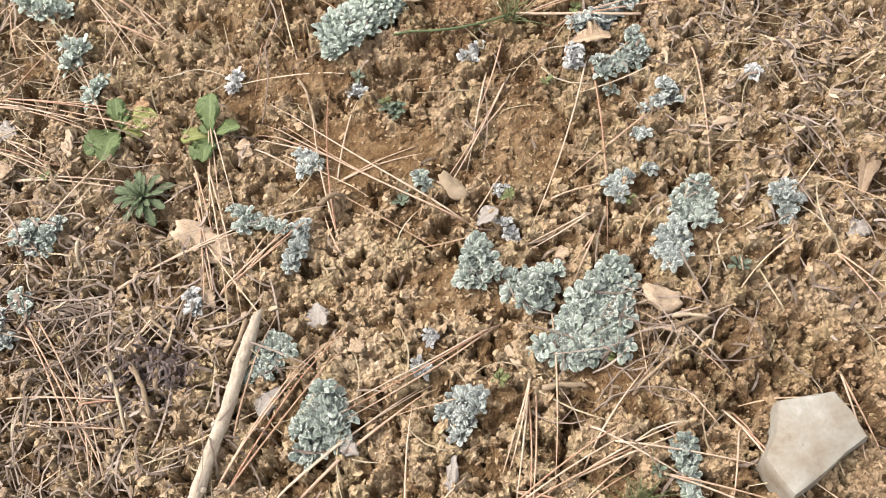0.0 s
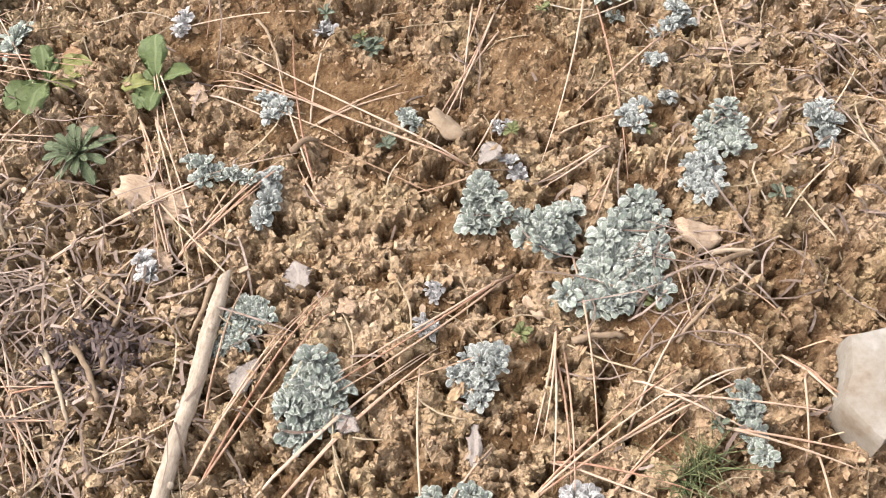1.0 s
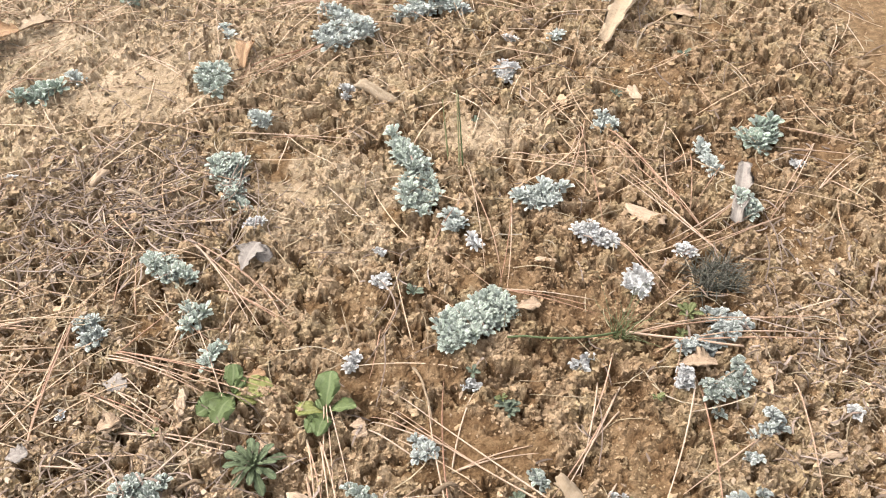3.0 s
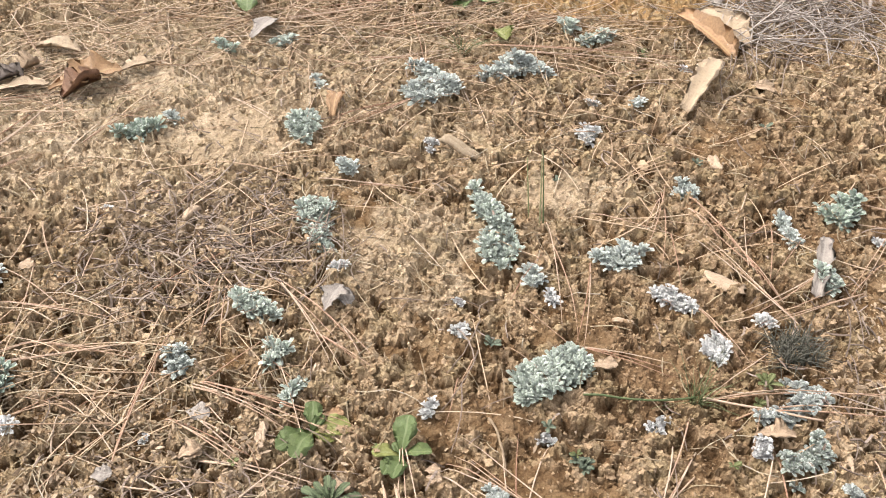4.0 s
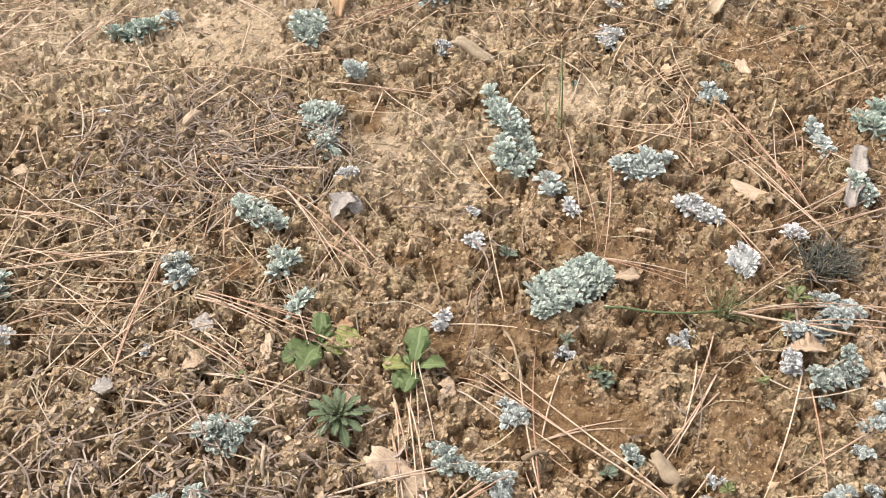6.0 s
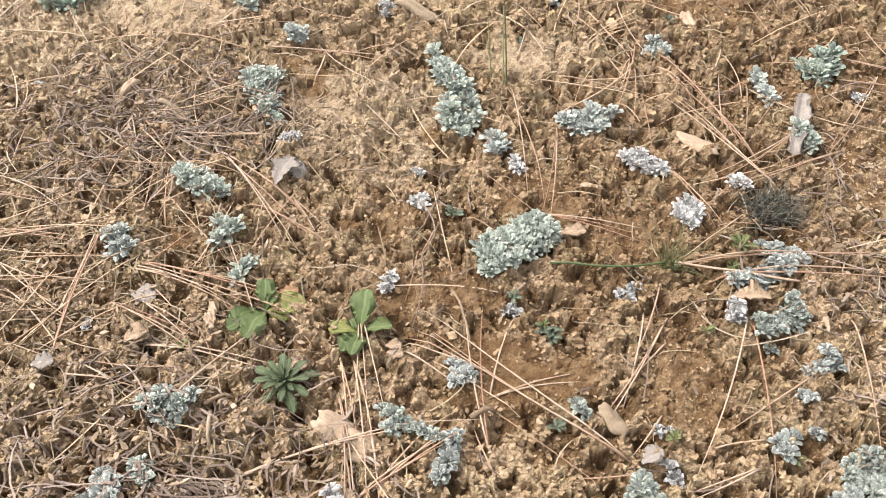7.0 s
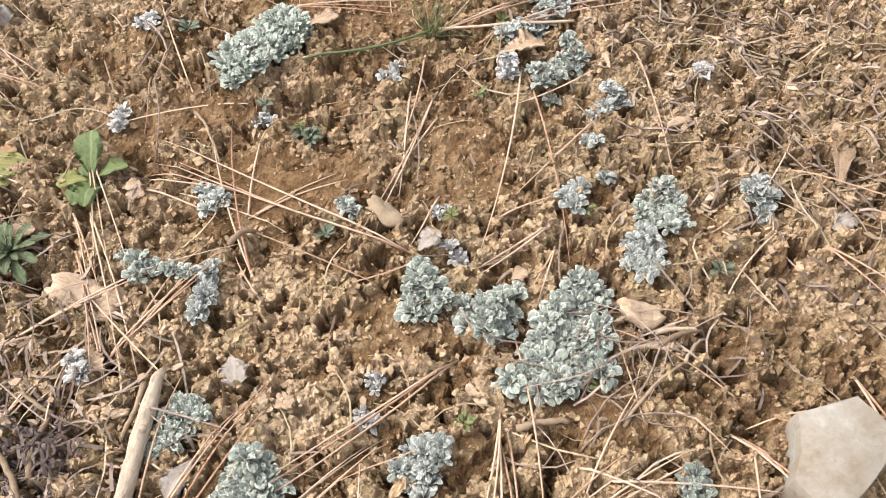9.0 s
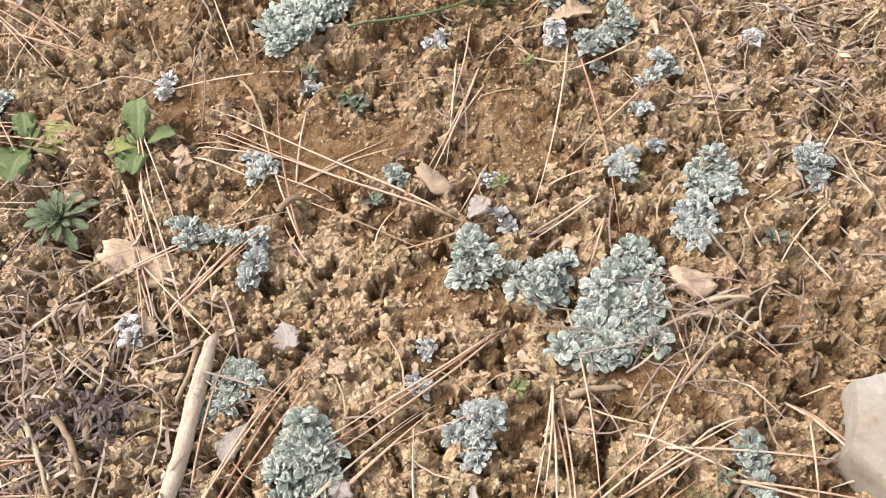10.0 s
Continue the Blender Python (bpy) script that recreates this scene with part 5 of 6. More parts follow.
chip(-0.441, 0.287, 0.029, 0.01, 0.003, -80, BARK, 'thin pale wood chip', seed=15)
chip(-0.439, 0.294, 0.028, 0.012, 0.003, -96, BARK, 'thin pale wood chip', seed=16)
chip(-0.438, 0.307, 0.032, 0.01, 0.003, -88, BARK, 'thin pale wood chip', seed=17)
dead_leaf(-0.161, -0.034, 0.033, 0.028, -92, GREYLEAF, 'small grey withered leaf on soil', seed=1)
dead_leaf(-0.231, -0.125, 0.039, 0.022, -138, GREYLEAF, 'small grey withered leaf on soil', seed=2)
dead_leaf(0.061, 0.025, 0.032, 0.022, 28, GREYLEAF, 'small grey withered leaf on soil', seed=3)
dead_leaf(0.132, -0.040, 0.019, 0.018, 12, TANLEAF, 'small pinkish-tan dead leaf fragment', seed=4)
dead_leaf(0.252, 0.232, 0.055, 0.028, -9, TANLEAF, 'tan dead leaf resting on pussytoes', seed=5, lobes=2)
dead_leaf(-0.053, -0.256, 0.039, 0.012, -111, GREYLEAF, 'long curled grey-brown dead leaf', seed=6, curl=1.1)
dead_leaf(-0.125, -0.087, 0.020, 0.02, 6, TANLEAF, 'small tan dead leaf fragment', seed=7)
dead_leaf(-0.153, -0.202, 0.023, 0.02, 131, GREYLEAF, 'small grey withered leaf on soil', seed=8)
dead_leaf(0.055, 0.386, 0.038, 0.026, 2, TANLEAF, 'small orange-tan dead leaf', seed=9)
dead_leaf(-0.340, 0.331, 0.025, 0.02, 2, OAK, 'reddish dead leaf beside a green weed', seed=10)
dead_leaf(-0.532, 0.282, 0.031, 0.03, 9, TANLEAF, 'curled tan dead leaf on soil', seed=11, curl=1.0)
dead_leaf(0.462, 0.573, 0.158, 0.026, 62, GREYLEAF, 'long grey dead leaf among needles', seed=12)
dead_leaf(0.484, 0.614, 0.030, 0.026, 20, TANLEAF, 'small tan dead leaf among needles', seed=13)
dead_leaf(-0.342, 0.558, 0.063, 0.036, 65, GREYLEAF, 'papery torn grey dead leaf', seed=14, lobes=2, curl=0.2)
dead_leaf(-0.324, 0.571, 0.049, 0.026, -75, GREYLEAF, 'papery torn grey dead leaf', seed=15, curl=0.25)
dead_leaf(-0.212, 0.210, 0.021, 0.02, -17, TANLEAF, 'small tan dead leaf fragment', seed=16)
dead_leaf(-0.213, 0.222, 0.021, 0.018, -5, TANLEAF, 'small tan dead leaf fragment', seed=17)
dead_leaf(-0.339, 0.207, 0.037, 0.02, 2, TANLEAF, 'flat tan dead leaf behind a weed', seed=18)
dead_leaf(0.458, -0.110, 0.029, 0.026, 12, GREYLEAF, 'small grey dead leaf on soil', seed=19)
dead_leaf(0.493, -0.048, 0.055, 0.022, 55, TANLEAF, 'curled brown dead leaf on soil', seed=20, curl=1.0)
dead_leaf(-0.282, 0.019, 0.029, 0.018, 110, TANLEAF, 'small tan dead leaf fragment', seed=21)
dead_leaf(-1.215, 1.489, 0.14, 0.040, 72, TANLEAF, "upright curled brown dead leaf", curl=0.7, rise=42, seed=22)
# No second leaf: added dark sheet for the oak leaf's underside and shaded cavity.
dead_leaf(-0.875, 1.285, 0.10, 0.065, 50, UNDERSHADE, "added dark russet sheet for oak leaf underside and cavity shade", curl=0.9, rise=4, roll=-12, lift=0.004, wave=0.2, seed=44)
dead_leaf(-0.872, 1.315, 0.16, 0.075, 30, OAK, "russet lobed oak leaf, curled at its edges", curl=0.35, lobes=3, rise=2, roll=10, lift=0.008, wave=0.24, seed=23)
dead_leaf(-0.775, 1.372, 0.085, 0.04, 28, CREAM, "cream torn tip of a dead leaf", curl=0.3, lift=0.006, seed=45)
dead_leaf(-1.045, 1.375, 0.060, 0.035, -30, DARKLEAF, "dark withered leaf scrap among dead leaves", curl=0.9, lift=0.004, seed=46)
dead_leaf(-1.006, 1.304, 0.109, 0.035, 6, CREAM, 'pale cream dead leaf beside an oak leaf', seed=24, curl=0.2)
dead_leaf(-0.965, 1.470, 0.114, 0.045, -21, CREAM, 'pale tan dead leaf on straw', seed=25)
dead_leaf(-1.052, 1.340, 0.070, 0.06, 46, DARKLEAF, 'dark grey-brown dead leaf under an oak leaf', seed=26)
dead_leaf(-1.221, 1.351, 0.079, 0.05, 6, TANLEAF, 'flat pinkish-tan dead leaf', seed=27, curl=0.1, lift=0.001)
dead_leaf(-1.014, 1.398, 0.052, 0.05, 48, TANLEAF, 'curled brown dead leaf on soil', seed=28, curl=1.0)
dead_leaf(0.452, 1.177, 0.238, 0.05, 57, CREAM, 'long cream dead leaf with torn edges', seed=29, curl=0.2, lift=0.006, wave=0.15)
dead_leaf(0.539, 1.419, 0.235, 0.060, -74, OAK, "large russet dead leaf curled lengthwise", curl=0.7, rise=0, roll=10, lift=0.008, seed=30)
dead_leaf(0.600, 1.461, 0.20, 0.075, -74, CREAM, "large pale tan dead leaf", curl=0.25, rise=1, roll=6, lift=0.008, seed=31)
dead_leaf(0.593, 1.180, 0.059, 0.05, -25, TANLEAF, 'curled brown dead leaf on soil', seed=32, curl=0.2, lift=0.001)
dead_leaf(-0.337, 1.167, 0.093, 0.04, 83, OAK, 'reddish-brown dead leaf on soil', seed=33)
dead_leaf(0.055, 1.450, 0.060, 0.05, -79, YELLOW, 'yellow-green fallen leaf on needles', seed=36)
dead_leaf(-0.504, 1.530, 0.102, 0.05, 61, GREYLEAF, 'grey dead leaf on needles', seed=37, curl=0.12, lift=0.001)
dead_leaf(0.625, 1.625, 0.061, 0.04, -82, GREYLEAF, 'grey dead leaf in twigs', seed=38)
dead_leaf(-0.853, 0.708, 0.028, 0.03, -35, TANLEAF, 'small tan dead leaf fragment', seed=39)
dead_leaf(-0.643, 0.254, 0.027, 0.03, 8, GREYLEAF, 'flat grey leaf on soil', seed=40)
dead_leaf(-0.534, 0.285, 0.034, 0.028, 32, TANLEAF, 'curled tan dead leaf on soil', seed=41, curl=1.0)
dead_leaf(-0.822, 0.338, 0.060, 0.022, 2, DARKLEAF, 'dark purple-grey withered leaf', seed=42, curl=1.0)
dead_leaf(-0.530, 0.350, 0.035, 0.03, -18, GREYLEAF, 'purplish dead leaf on straw', seed=43)

# ---- twigs and stems ----
stem(-0.443, 0.171, -0.409, 0.166, 0.003, TWIG, 'crooked weathered twig on soil', name='twig', category='twig')
stem(-0.440, 0.167, -0.437, 0.111, 0.003, TWIG, 'crooked weathered twig on soil', name='twig', category='twig')
stem(-0.243, -0.019, -0.273, -0.068, 0.0035, TWIG, 'crooked weathered twig on soil', name='twig', category='twig')
stem(-0.383, -0.036, -0.363, -0.110, 0.0038, TWIG, 'crooked weathered twig on soil', name='twig', category='twig')
stem(-0.357, -0.078, -0.331, -0.015, 0.004, TWIG, 'crooked weathered twig on soil', name='twig', category='twig')
stem(-0.331, -0.015, -0.352, 0.013, 0.003, TWIG, 'crooked weathered twig on soil', name='twig', category='twig')
stem(0.226, -0.150, 0.262, -0.164, 0.003, TWIG, 'crooked weathered twig on soil', name='twig', category='twig')
stem(0.153, -0.225, 0.234, -0.190, 0.002, TWIG, 'crooked weathered twig on soil', name='twig', category='twig')
stem(0.234, -0.190, 0.271, -0.167, 0.002, TWIG, 'crooked weathered twig on soil', name='twig', category='twig')
stem(0.218, -0.168, 0.269, -0.164, 0.003, TWIG, 'crooked weathered twig on soil', name='twig', category='twig')
stem(0.472, 1.127, 0.601, 1.100, 0.003, TWIG, 'crooked weathered twig on soil', name='twig', category='twig')
stem(0.446, 1.051, 0.510, 1.137, 0.002, TWIG, 'crooked weathered twig on soil', name='twig', category='twig')
stem(-0.539, 0.768, -0.496, 0.727, 0.005, TWIG, 'crooked weathered twig on soil', name='twig', category='twig')
stem(-0.126, 0.314, -0.118, 0.212, 0.002, TWIG, 'crooked weathered twig on soil', name='twig', category='twig')
stem(-0.413, -0.027, -0.396, -0.114, 0.003, TWIG, 'crooked weathered twig on soil', name='twig', category='twig')
stem(-0.132, 0.111, -0.103, 0.114, 0.004, TWIG, 'crooked weathered twig on soil', name='twig', category='twig')
stem(0.064, -0.193, 0.111, -0.202, 0.004, TWIG, 'crooked weathered twig on soil', name='twig', category='twig')
stem(0.437, 0.036, 0.460, -0.065, 0.0011, GREYSTRAW, 'thin grey dry stem lying over soil', bend=0.02)
stem(0.460, -0.065, 0.466, -0.142, 0.0011, GREYSTRAW, 'thin grey dry stem lying over soil', bend=0.02)
stem(0.308, 0.102, 0.324, 0.049, 0.0011, GREYSTRAW, 'thin grey dry stem lying over soil', bend=0.1)
stem(0.117, -0.221, 0.209, -0.189, 0.0011, GREYSTRAW, 'thin grey dry stem lying over soil', bend=0.12)
stem(0.108, -0.231, 0.214, -0.243, 0.0011, GREYSTRAW, 'thin grey dry stem lying over soil', bend=0.15)
stem(0.152, -0.192, 0.206, -0.247, 0.0011, GREYSTRAW, 'thin grey dry stem lying over soil', bend=-0.12)
stem(0.129, -0.186, 0.226, -0.160, 0.0011, GREYSTRAW, 'thin grey dry stem lying over soil', bend=0.1)
stem(0.226, -0.160, 0.147, -0.224, 0.0011, GREYSTRAW, 'thin grey dry stem lying over soil', bend=0.05)
stem(-0.533, 0.099, -0.409, 0.031, 0.0011, GREYSTRAW, 'thin grey dry stem lying over soil', bend=0.03)
stem(-0.520, 0.034, -0.412, -0.110, 0.0011, GREYSTRAW, 'thin grey dry stem lying over soil', bend=0.02)
stem(-0.534, 0.008, -0.438, 0.009, 0.0011, GREYSTRAW, 'thin grey dry stem lying over soil', bend=-0.02)
stem(-0.464, 0.047, -0.431, -0.105, 0.0011, GREYSTRAW, 'thin grey dry stem lying over soil', bend=0.02)
stem(0.430, 0.332, 0.409, 0.238, 0.0011, GREYSTRAW, 'thin grey dry stem lying over soil', bend=0.1)
stem(0.427, 0.380, 0.386, 0.274, 0.0011, GREYSTRAW, 'thin grey dry stem lying over soil', bend=0.05)
stem(0.484, 0.525, 0.448, 0.388, 0.0011, GREYSTRAW, 'thin grey dry stem lying over soil', bend=0.05)
stem(-0.116, 0.500, -0.179, 0.386, 0.0011, GREYSTRAW, 'thin grey dry stem lying over soil', bend=0.05)
stem(-0.330, 0.826, -0.334, 0.608, 0.0011, GREYSTRAW, 'thin grey dry stem lying over soil', bend=0.04)
stem(-0.408, 0.810, -0.437, 0.629, 0.0011, GREYSTRAW, 'thin grey dry stem lying over soil', bend=0.02)
stem(-0.313, 0.791, -0.437, 0.629, 0.0011, GREYSTRAW, 'thin grey dry stem lying over soil', bend=-0.03)
stem(-0.349, 0.814, -0.391, 0.702, 0.0011, GREYSTRAW, 'thin grey dry stem lying over soil', bend=0.02)
stem(-0.446, 0.644, -0.536, 0.775, 0.0011, GREYSTRAW, 'thin grey dry stem lying over soil', bend=0.1)
stem(-0.274, 0.563, -0.183, 0.552, 0.0011, GREYSTRAW, 'thin grey dry stem lying over soil', bend=0.05)
stem(-0.159, 0.366, -0.185, 0.259, 0.0011, GREYSTRAW, 'thin grey dry stem lying over soil', bend=0.05)
stem(-0.126, 0.442, -0.194, 0.326, 0.0011, GREYSTRAW, 'thin grey dry stem lying over soil', bend=0.08)
stem(0.354, 0.663, 0.434, 0.676, 0.0011, GREYSTRAW, 'thin grey dry stem lying over soil', bend=0.05)
stem(-0.512, 0.690, -0.414, 0.588, 0.0011, GREYSTRAW, 'thin grey dry stem lying over soil', bend=0.05)
stem(-0.573, 0.722, -0.426, 0.672, 0.0011, GREYSTRAW, 'thin grey dry stem lying over soil', bend=0.05)
stem(0.446, 0.065, 0.471, -0.037, 0.0011, GREYSTRAW, 'thin grey dry stem lying over soil', bend=0.04)
stem(0.416, 0.001, 0.426, -0.111, 0.0011, GREYSTRAW, 'thin grey dry stem lying over soil', bend=-0.03)
stem(0.474, 0.045, 0.486, -0.010, 0.0011, GREYSTRAW, 'thin grey dry stem lying over soil', bend=0.1)

# ---- pine needles ----
needles(-0.551, 0.417, -0.307, 0.285, 3)
needles(-0.528, 0.336, -0.457, 0.266, 2)
needles(-0.529, 0.276, -0.352, 0.203, 2)
needles(-0.486, 0.171, -0.372, 0.275)
needles(-0.419, 0.070, -0.190, 0.098)
needles(-0.119, 0.062, -0.102, 0.281, 2, spread=0.022)
needles(-0.104, 0.141, -0.050, 0.259)
needles(0.040, 0.029, -0.172, 0.263, 3)
needles(-0.098, 0.172, -0.206, 0.242, 2)
needles(-0.201, 0.218, -0.135, 0.151)
needles(-0.105, 0.137, 0.014, 0.150, 2)
needles(-0.251, 0.301, -0.252, 0.101, 3, spread=0.02)
needles(-0.280, 0.215, -0.273, 0.104, 2)
needles(-0.252, 0.110, -0.250, -0.004)
needles(-0.283, 0.083, -0.281, -0.006)
needles(-0.256, 0.028, -0.131, 0.112, 3, spread=0.02)
needles(-0.278, 0.019, -0.165, 0.078, 2)
needles(-0.118, 0.031, -0.130, 0.099)
needles(-0.314, -0.220, -0.144, -0.061, 2)
needles(-0.290, -0.211, -0.122, -0.066, 2)
needles(-0.282, -0.168, -0.206, -0.019)
needles(0.041, -0.102, -0.173, -0.166, 3, spread=0.008)
needles(-0.248, -0.236, -0.053, -0.150, 2, spread=0.008)
needles(-0.236, -0.247, -0.042, -0.155, 2, spread=0.008)
needles(0.102, -0.094, 0.046, -0.297)
needles(0.056, -0.173, -0.003, -0.275, 2)
needles(0.047, -0.193, 0.006, -0.314, 2)
needles(0.055, -0.196, 0.014, -0.322)
needles(-0.029, -0.319, 0.155, -0.261, 3)
needles(0.066, -0.294, 0.204, -0.271, 2)
needles(0.005, -0.288, 0.105, -0.365, 2)
needles(0.095, -0.242, 0.195, -0.347)
needles(0.155, -0.315, 0.262, -0.382, 2)
needles(0.119, -0.270, 0.252, -0.330)
needles(0.241, -0.263, 0.273, -0.367, 2)
needles(0.252, -0.262, 0.259, -0.326)
needles(0.252, -0.273, 0.211, -0.361)
needles(0.224, -0.360, 0.211, -0.402)
needles(0.038, -0.336, 0.136, -0.290, 2)
needles(0.081, -0.284, 0.183, -0.195)
needles(-0.445, -0.039, -0.432, -0.179, 2)
needles(-0.449, -0.084, -0.423, -0.164)
needles(-0.447, -0.068, -0.390, -0.080)
needles(-0.449, -0.095, -0.390, -0.114)
needles(-0.420, 0.067, -0.114, 0.106)
needles(-0.285, 0.165, -0.282, -0.005, 2)
needles(-0.264, 0.215, -0.253, -0.002, 2)
needles(-0.113, -0.288, -0.077, -0.172)
needles(-0.085, -0.292, -0.039, -0.262)
needles(0.205, -0.227, 0.230, -0.282)
needles(0.145, 0.230, 0.006, 0.064, 2)
needles(0.129, 0.187, 0.053, 0.128)
needles(0.093, 0.085, 0.043, 0.036)
needles(0.248, 0.222, 0.104, -0.004)
needles(0.248, 0.222, 0.186, -0.043)
needles(0.151, 0.285, 0.070, 0.151)
needles(0.289, 0.110, 0.170, 0.058)
needles(0.373, 0.195, 0.329, 0.007)
needles(0.183, -0.001, 0.090, -0.027, 2)
needles(0.178, -0.025, 0.128, -0.075, 2)
needles(0.135, 0.034, 0.209, 0.035)
needles(0.355, -0.009, 0.326, -0.032)
needles(0.417, -0.129, 0.442, -0.203, 2)
needles(0.371, -0.258, 0.358, -0.352, 2)
needles(0.354, -0.064, 0.332, -0.068)
needles(-0.393, 0.513, -0.286, 0.411, 2)
needles(-0.527, 0.409, -0.435, 0.496)
needles(-0.434, 0.517, -0.464, 0.382)
needles(-0.330, 0.512, -0.292, 0.434, 2)
needles(-0.162, 0.387, -0.189, 0.307)
needles(-0.131, 0.428, -0.164, 0.367)
needles(-0.421, 0.438, -0.377, 0.258)
needles(-0.526, 0.517, -0.458, 0.537)
needles(-0.449, 0.458, -0.399, 0.400)
needles(-0.532, -0.036, -0.407, -0.075)
needles(-0.532, -0.067, -0.410, -0.112, 2)
needles(-0.510, 0.059, -0.433, -0.182, 2)
needles(-0.489, 0.053, -0.435, -0.104)
needles(-0.455, 0.043, -0.442, -0.116)
needles(-0.531, 0.043, -0.456, 0.006)
needles(-0.527, 0.374, -0.482, 0.311)
needles(0.580, 0.107, 0.539, 0.095, 2)
needles(0.497, 0.179, 0.438, 0.144)
needles(-0.449, 0.633, -0.300, 0.444, 3)
needles(-0.436, 0.624, -0.331, 0.401, 2)
needles(-0.353, 0.650, -0.550, 0.676, 2)
needles(-0.629, 0.608, -0.496, 0.706)
needles(-0.374, 0.913, -0.115, 0.822, 2)
needles(0.033, 0.677, 0.034, 0.463)
needles(0.090, 0.643, 0.028, 0.429, 2)
needles(0.034, 0.746, 0.011, 0.480)
needles(0.298, 0.793, 0.353, 0.519, 2)
needles(0.378, 0.428, 0.282, 0.680, 3)
needles(0.273, 0.833, 0.185, 0.639)
needles(0.261, 0.818, 0.198, 0.592)
needles(0.118, 0.762, 0.269, 0.655)
needles(0.237, 0.689, 0.216, 0.533)
needles(0.220, 0.518, 0.265, 0.366, 2)
needles(0.448, 0.549, 0.281, 0.467, 2)
needles(0.515, 0.514, 0.287, 0.438, 2)
needles(0.507, 0.537, 0.334, 0.469)
needles(0.598, 0.731, 0.738, 0.649, 2)
needles(0.572, 0.677, 0.722, 0.619)
needles(0.664, 0.701, 0.498, 0.517, 2)
needles(0.483, 0.504, 0.597, 0.585)
needles(0.588, 0.550, 0.731, 0.645, 2)
needles(0.623, 0.580, 0.653, 0.503)
needles(0.025, 0.426, 0.152, 0.371, 3)
needles(0.175, 0.306, 0.532, 0.282, 2)
needles(0.212, 0.278, 0.509, 0.240, 2)
needles(0.371, 0.662, 0.428, 0.699)
needles(0.481, 0.672, 0.380, 0.563)
needles(0.430, 0.715, 0.361, 0.538)
needles(0.412, 0.787, 0.345, 0.683)
needles(-0.711, 0.866, -0.634, 0.898)
needles(-0.621, 0.863, -0.537, 0.963)
needles(0.302, 0.388, 0.188, 0.320)
needles(-0.542, 0.498, -0.521, 0.667)
needles(-0.587, 0.765, -0.551, 0.570)
needles(-0.608, 0.414, -0.582, 0.517)
needles(-0.511, 0.480, -0.510, 0.625)
needles(-0.628, 0.242, -0.522, 0.205)
needles(0.116, 0.241, 0.054, 0.109)
needles(-0.991, 0.555, -0.933, 0.744, 2)
needles(-0.878, 0.617, -0.646, 0.535, 2)
needles(-0.885, 0.704, -0.743, 0.560)
needles(-0.640, 0.498, -0.954, 0.448, 3)
needles(-0.767, 0.531, -0.958, 0.460, 2)
needles(-0.815, 0.518, -0.623, 0.458, 2)
needles(-0.850, 0.329, -0.702, 0.410, 2)
needles(-0.702, 0.391, -0.609, 0.407)
needles(-0.552, 0.406, -0.379, 0.297, 2)
needles(-0.557, 0.415, -0.419, 0.327)
needles(-0.584, 0.354, -0.450, 0.252, 3)
needles(-0.638, 0.266, -0.587, 0.487, 2)
needles(-0.636, 0.296, -0.599, 0.464)
needles(-0.719, 0.298, -0.718, 0.363)
needles(-0.931, 0.384, -0.861, 0.415)
needles(-0.174, 1.651, -0.534, 1.569, 3)
needles(-0.158, 1.684, -0.482, 1.605, 3)
needles(-0.266, 1.383, -0.018, 1.315, 2)
needles(-0.007, 1.401, 0.480, 1.302, 3)
needles(0.052, 1.366, 0.470, 1.271, 3)
needles(-0.368, 1.333, -0.010, 1.379, 2)
needles(-0.134, 1.351, -0.143, 1.684)
needles(-0.153, 1.176, -0.365, 1.061, 3)
needles(-0.212, 1.183, -0.354, 1.104, 2)
needles(-0.394, 1.106, -0.365, 1.269)
needles(-1.178, 1.286, -0.942, 1.328, 2)
needles(-1.169, 1.502, -1.039, 1.326)
needles(-1.137, 1.690, -0.966, 1.377)
needles(-1.113, 1.234, -0.880, 1.270, 3)
needles(-1.092, 0.839, -0.945, 1.050, 3)
needles(-1.096, 0.909, -0.893, 1.065, 2)
needles(-1.031, 0.837, -1.008, 0.934)
needles(-0.840, 1.078, -0.694, 1.243, 2)
needles(-0.560, 1.239, -0.458, 1.119, 2)
needles(0.256, 0.804, 0.199, 0.693, 2)
needles(0.290, 0.766, 0.314, 0.659, 2)
needles(0.376, 0.505, 0.305, 0.752, 3)
needles(0.344, 0.588, 0.382, 0.718)
needles(-0.457, 1.697, -0.316, 1.530, 2)
needles(0.175, 1.340, 0.458, 1.440, 2)
needles(0.191, 1.236, 0.472, 1.276)
needles(-0.070, 1.551, 0.131, 1.453)
needles(-0.261, 1.558, 0.007, 1.517, 2)
needles(-0.290, 1.469, -0.125, 1.553, 2)
needles(-0.208, 0.871, -0.300, 0.883)
needles(-0.861, 0.471, -0.926, 0.395)
needles(-0.748, 0.649, -0.735, 0.769)
needles(-0.792, 0.493, -0.775, 0.568)
needles(-0.060, 0.546, 0.012, 0.654)
needles(-0.840, 0.718, -0.828, 0.470)

stem(-1.436, 1.538, -1.389, 1.617, 0.004, TWIG, 'pale forked twig beside an upright dead leaf', name='twig', category='twig')
stem(-1.389, 1.617, -1.300, 1.642, 0.0035, TWIG, 'pale forked twig beside an upright dead leaf', name='twig', category='twig')
chip(-1.180, 0.981, 0.105, 0.022, 0.012, 105, BARK, 'pale broken stick on crusted soil', seed=18)
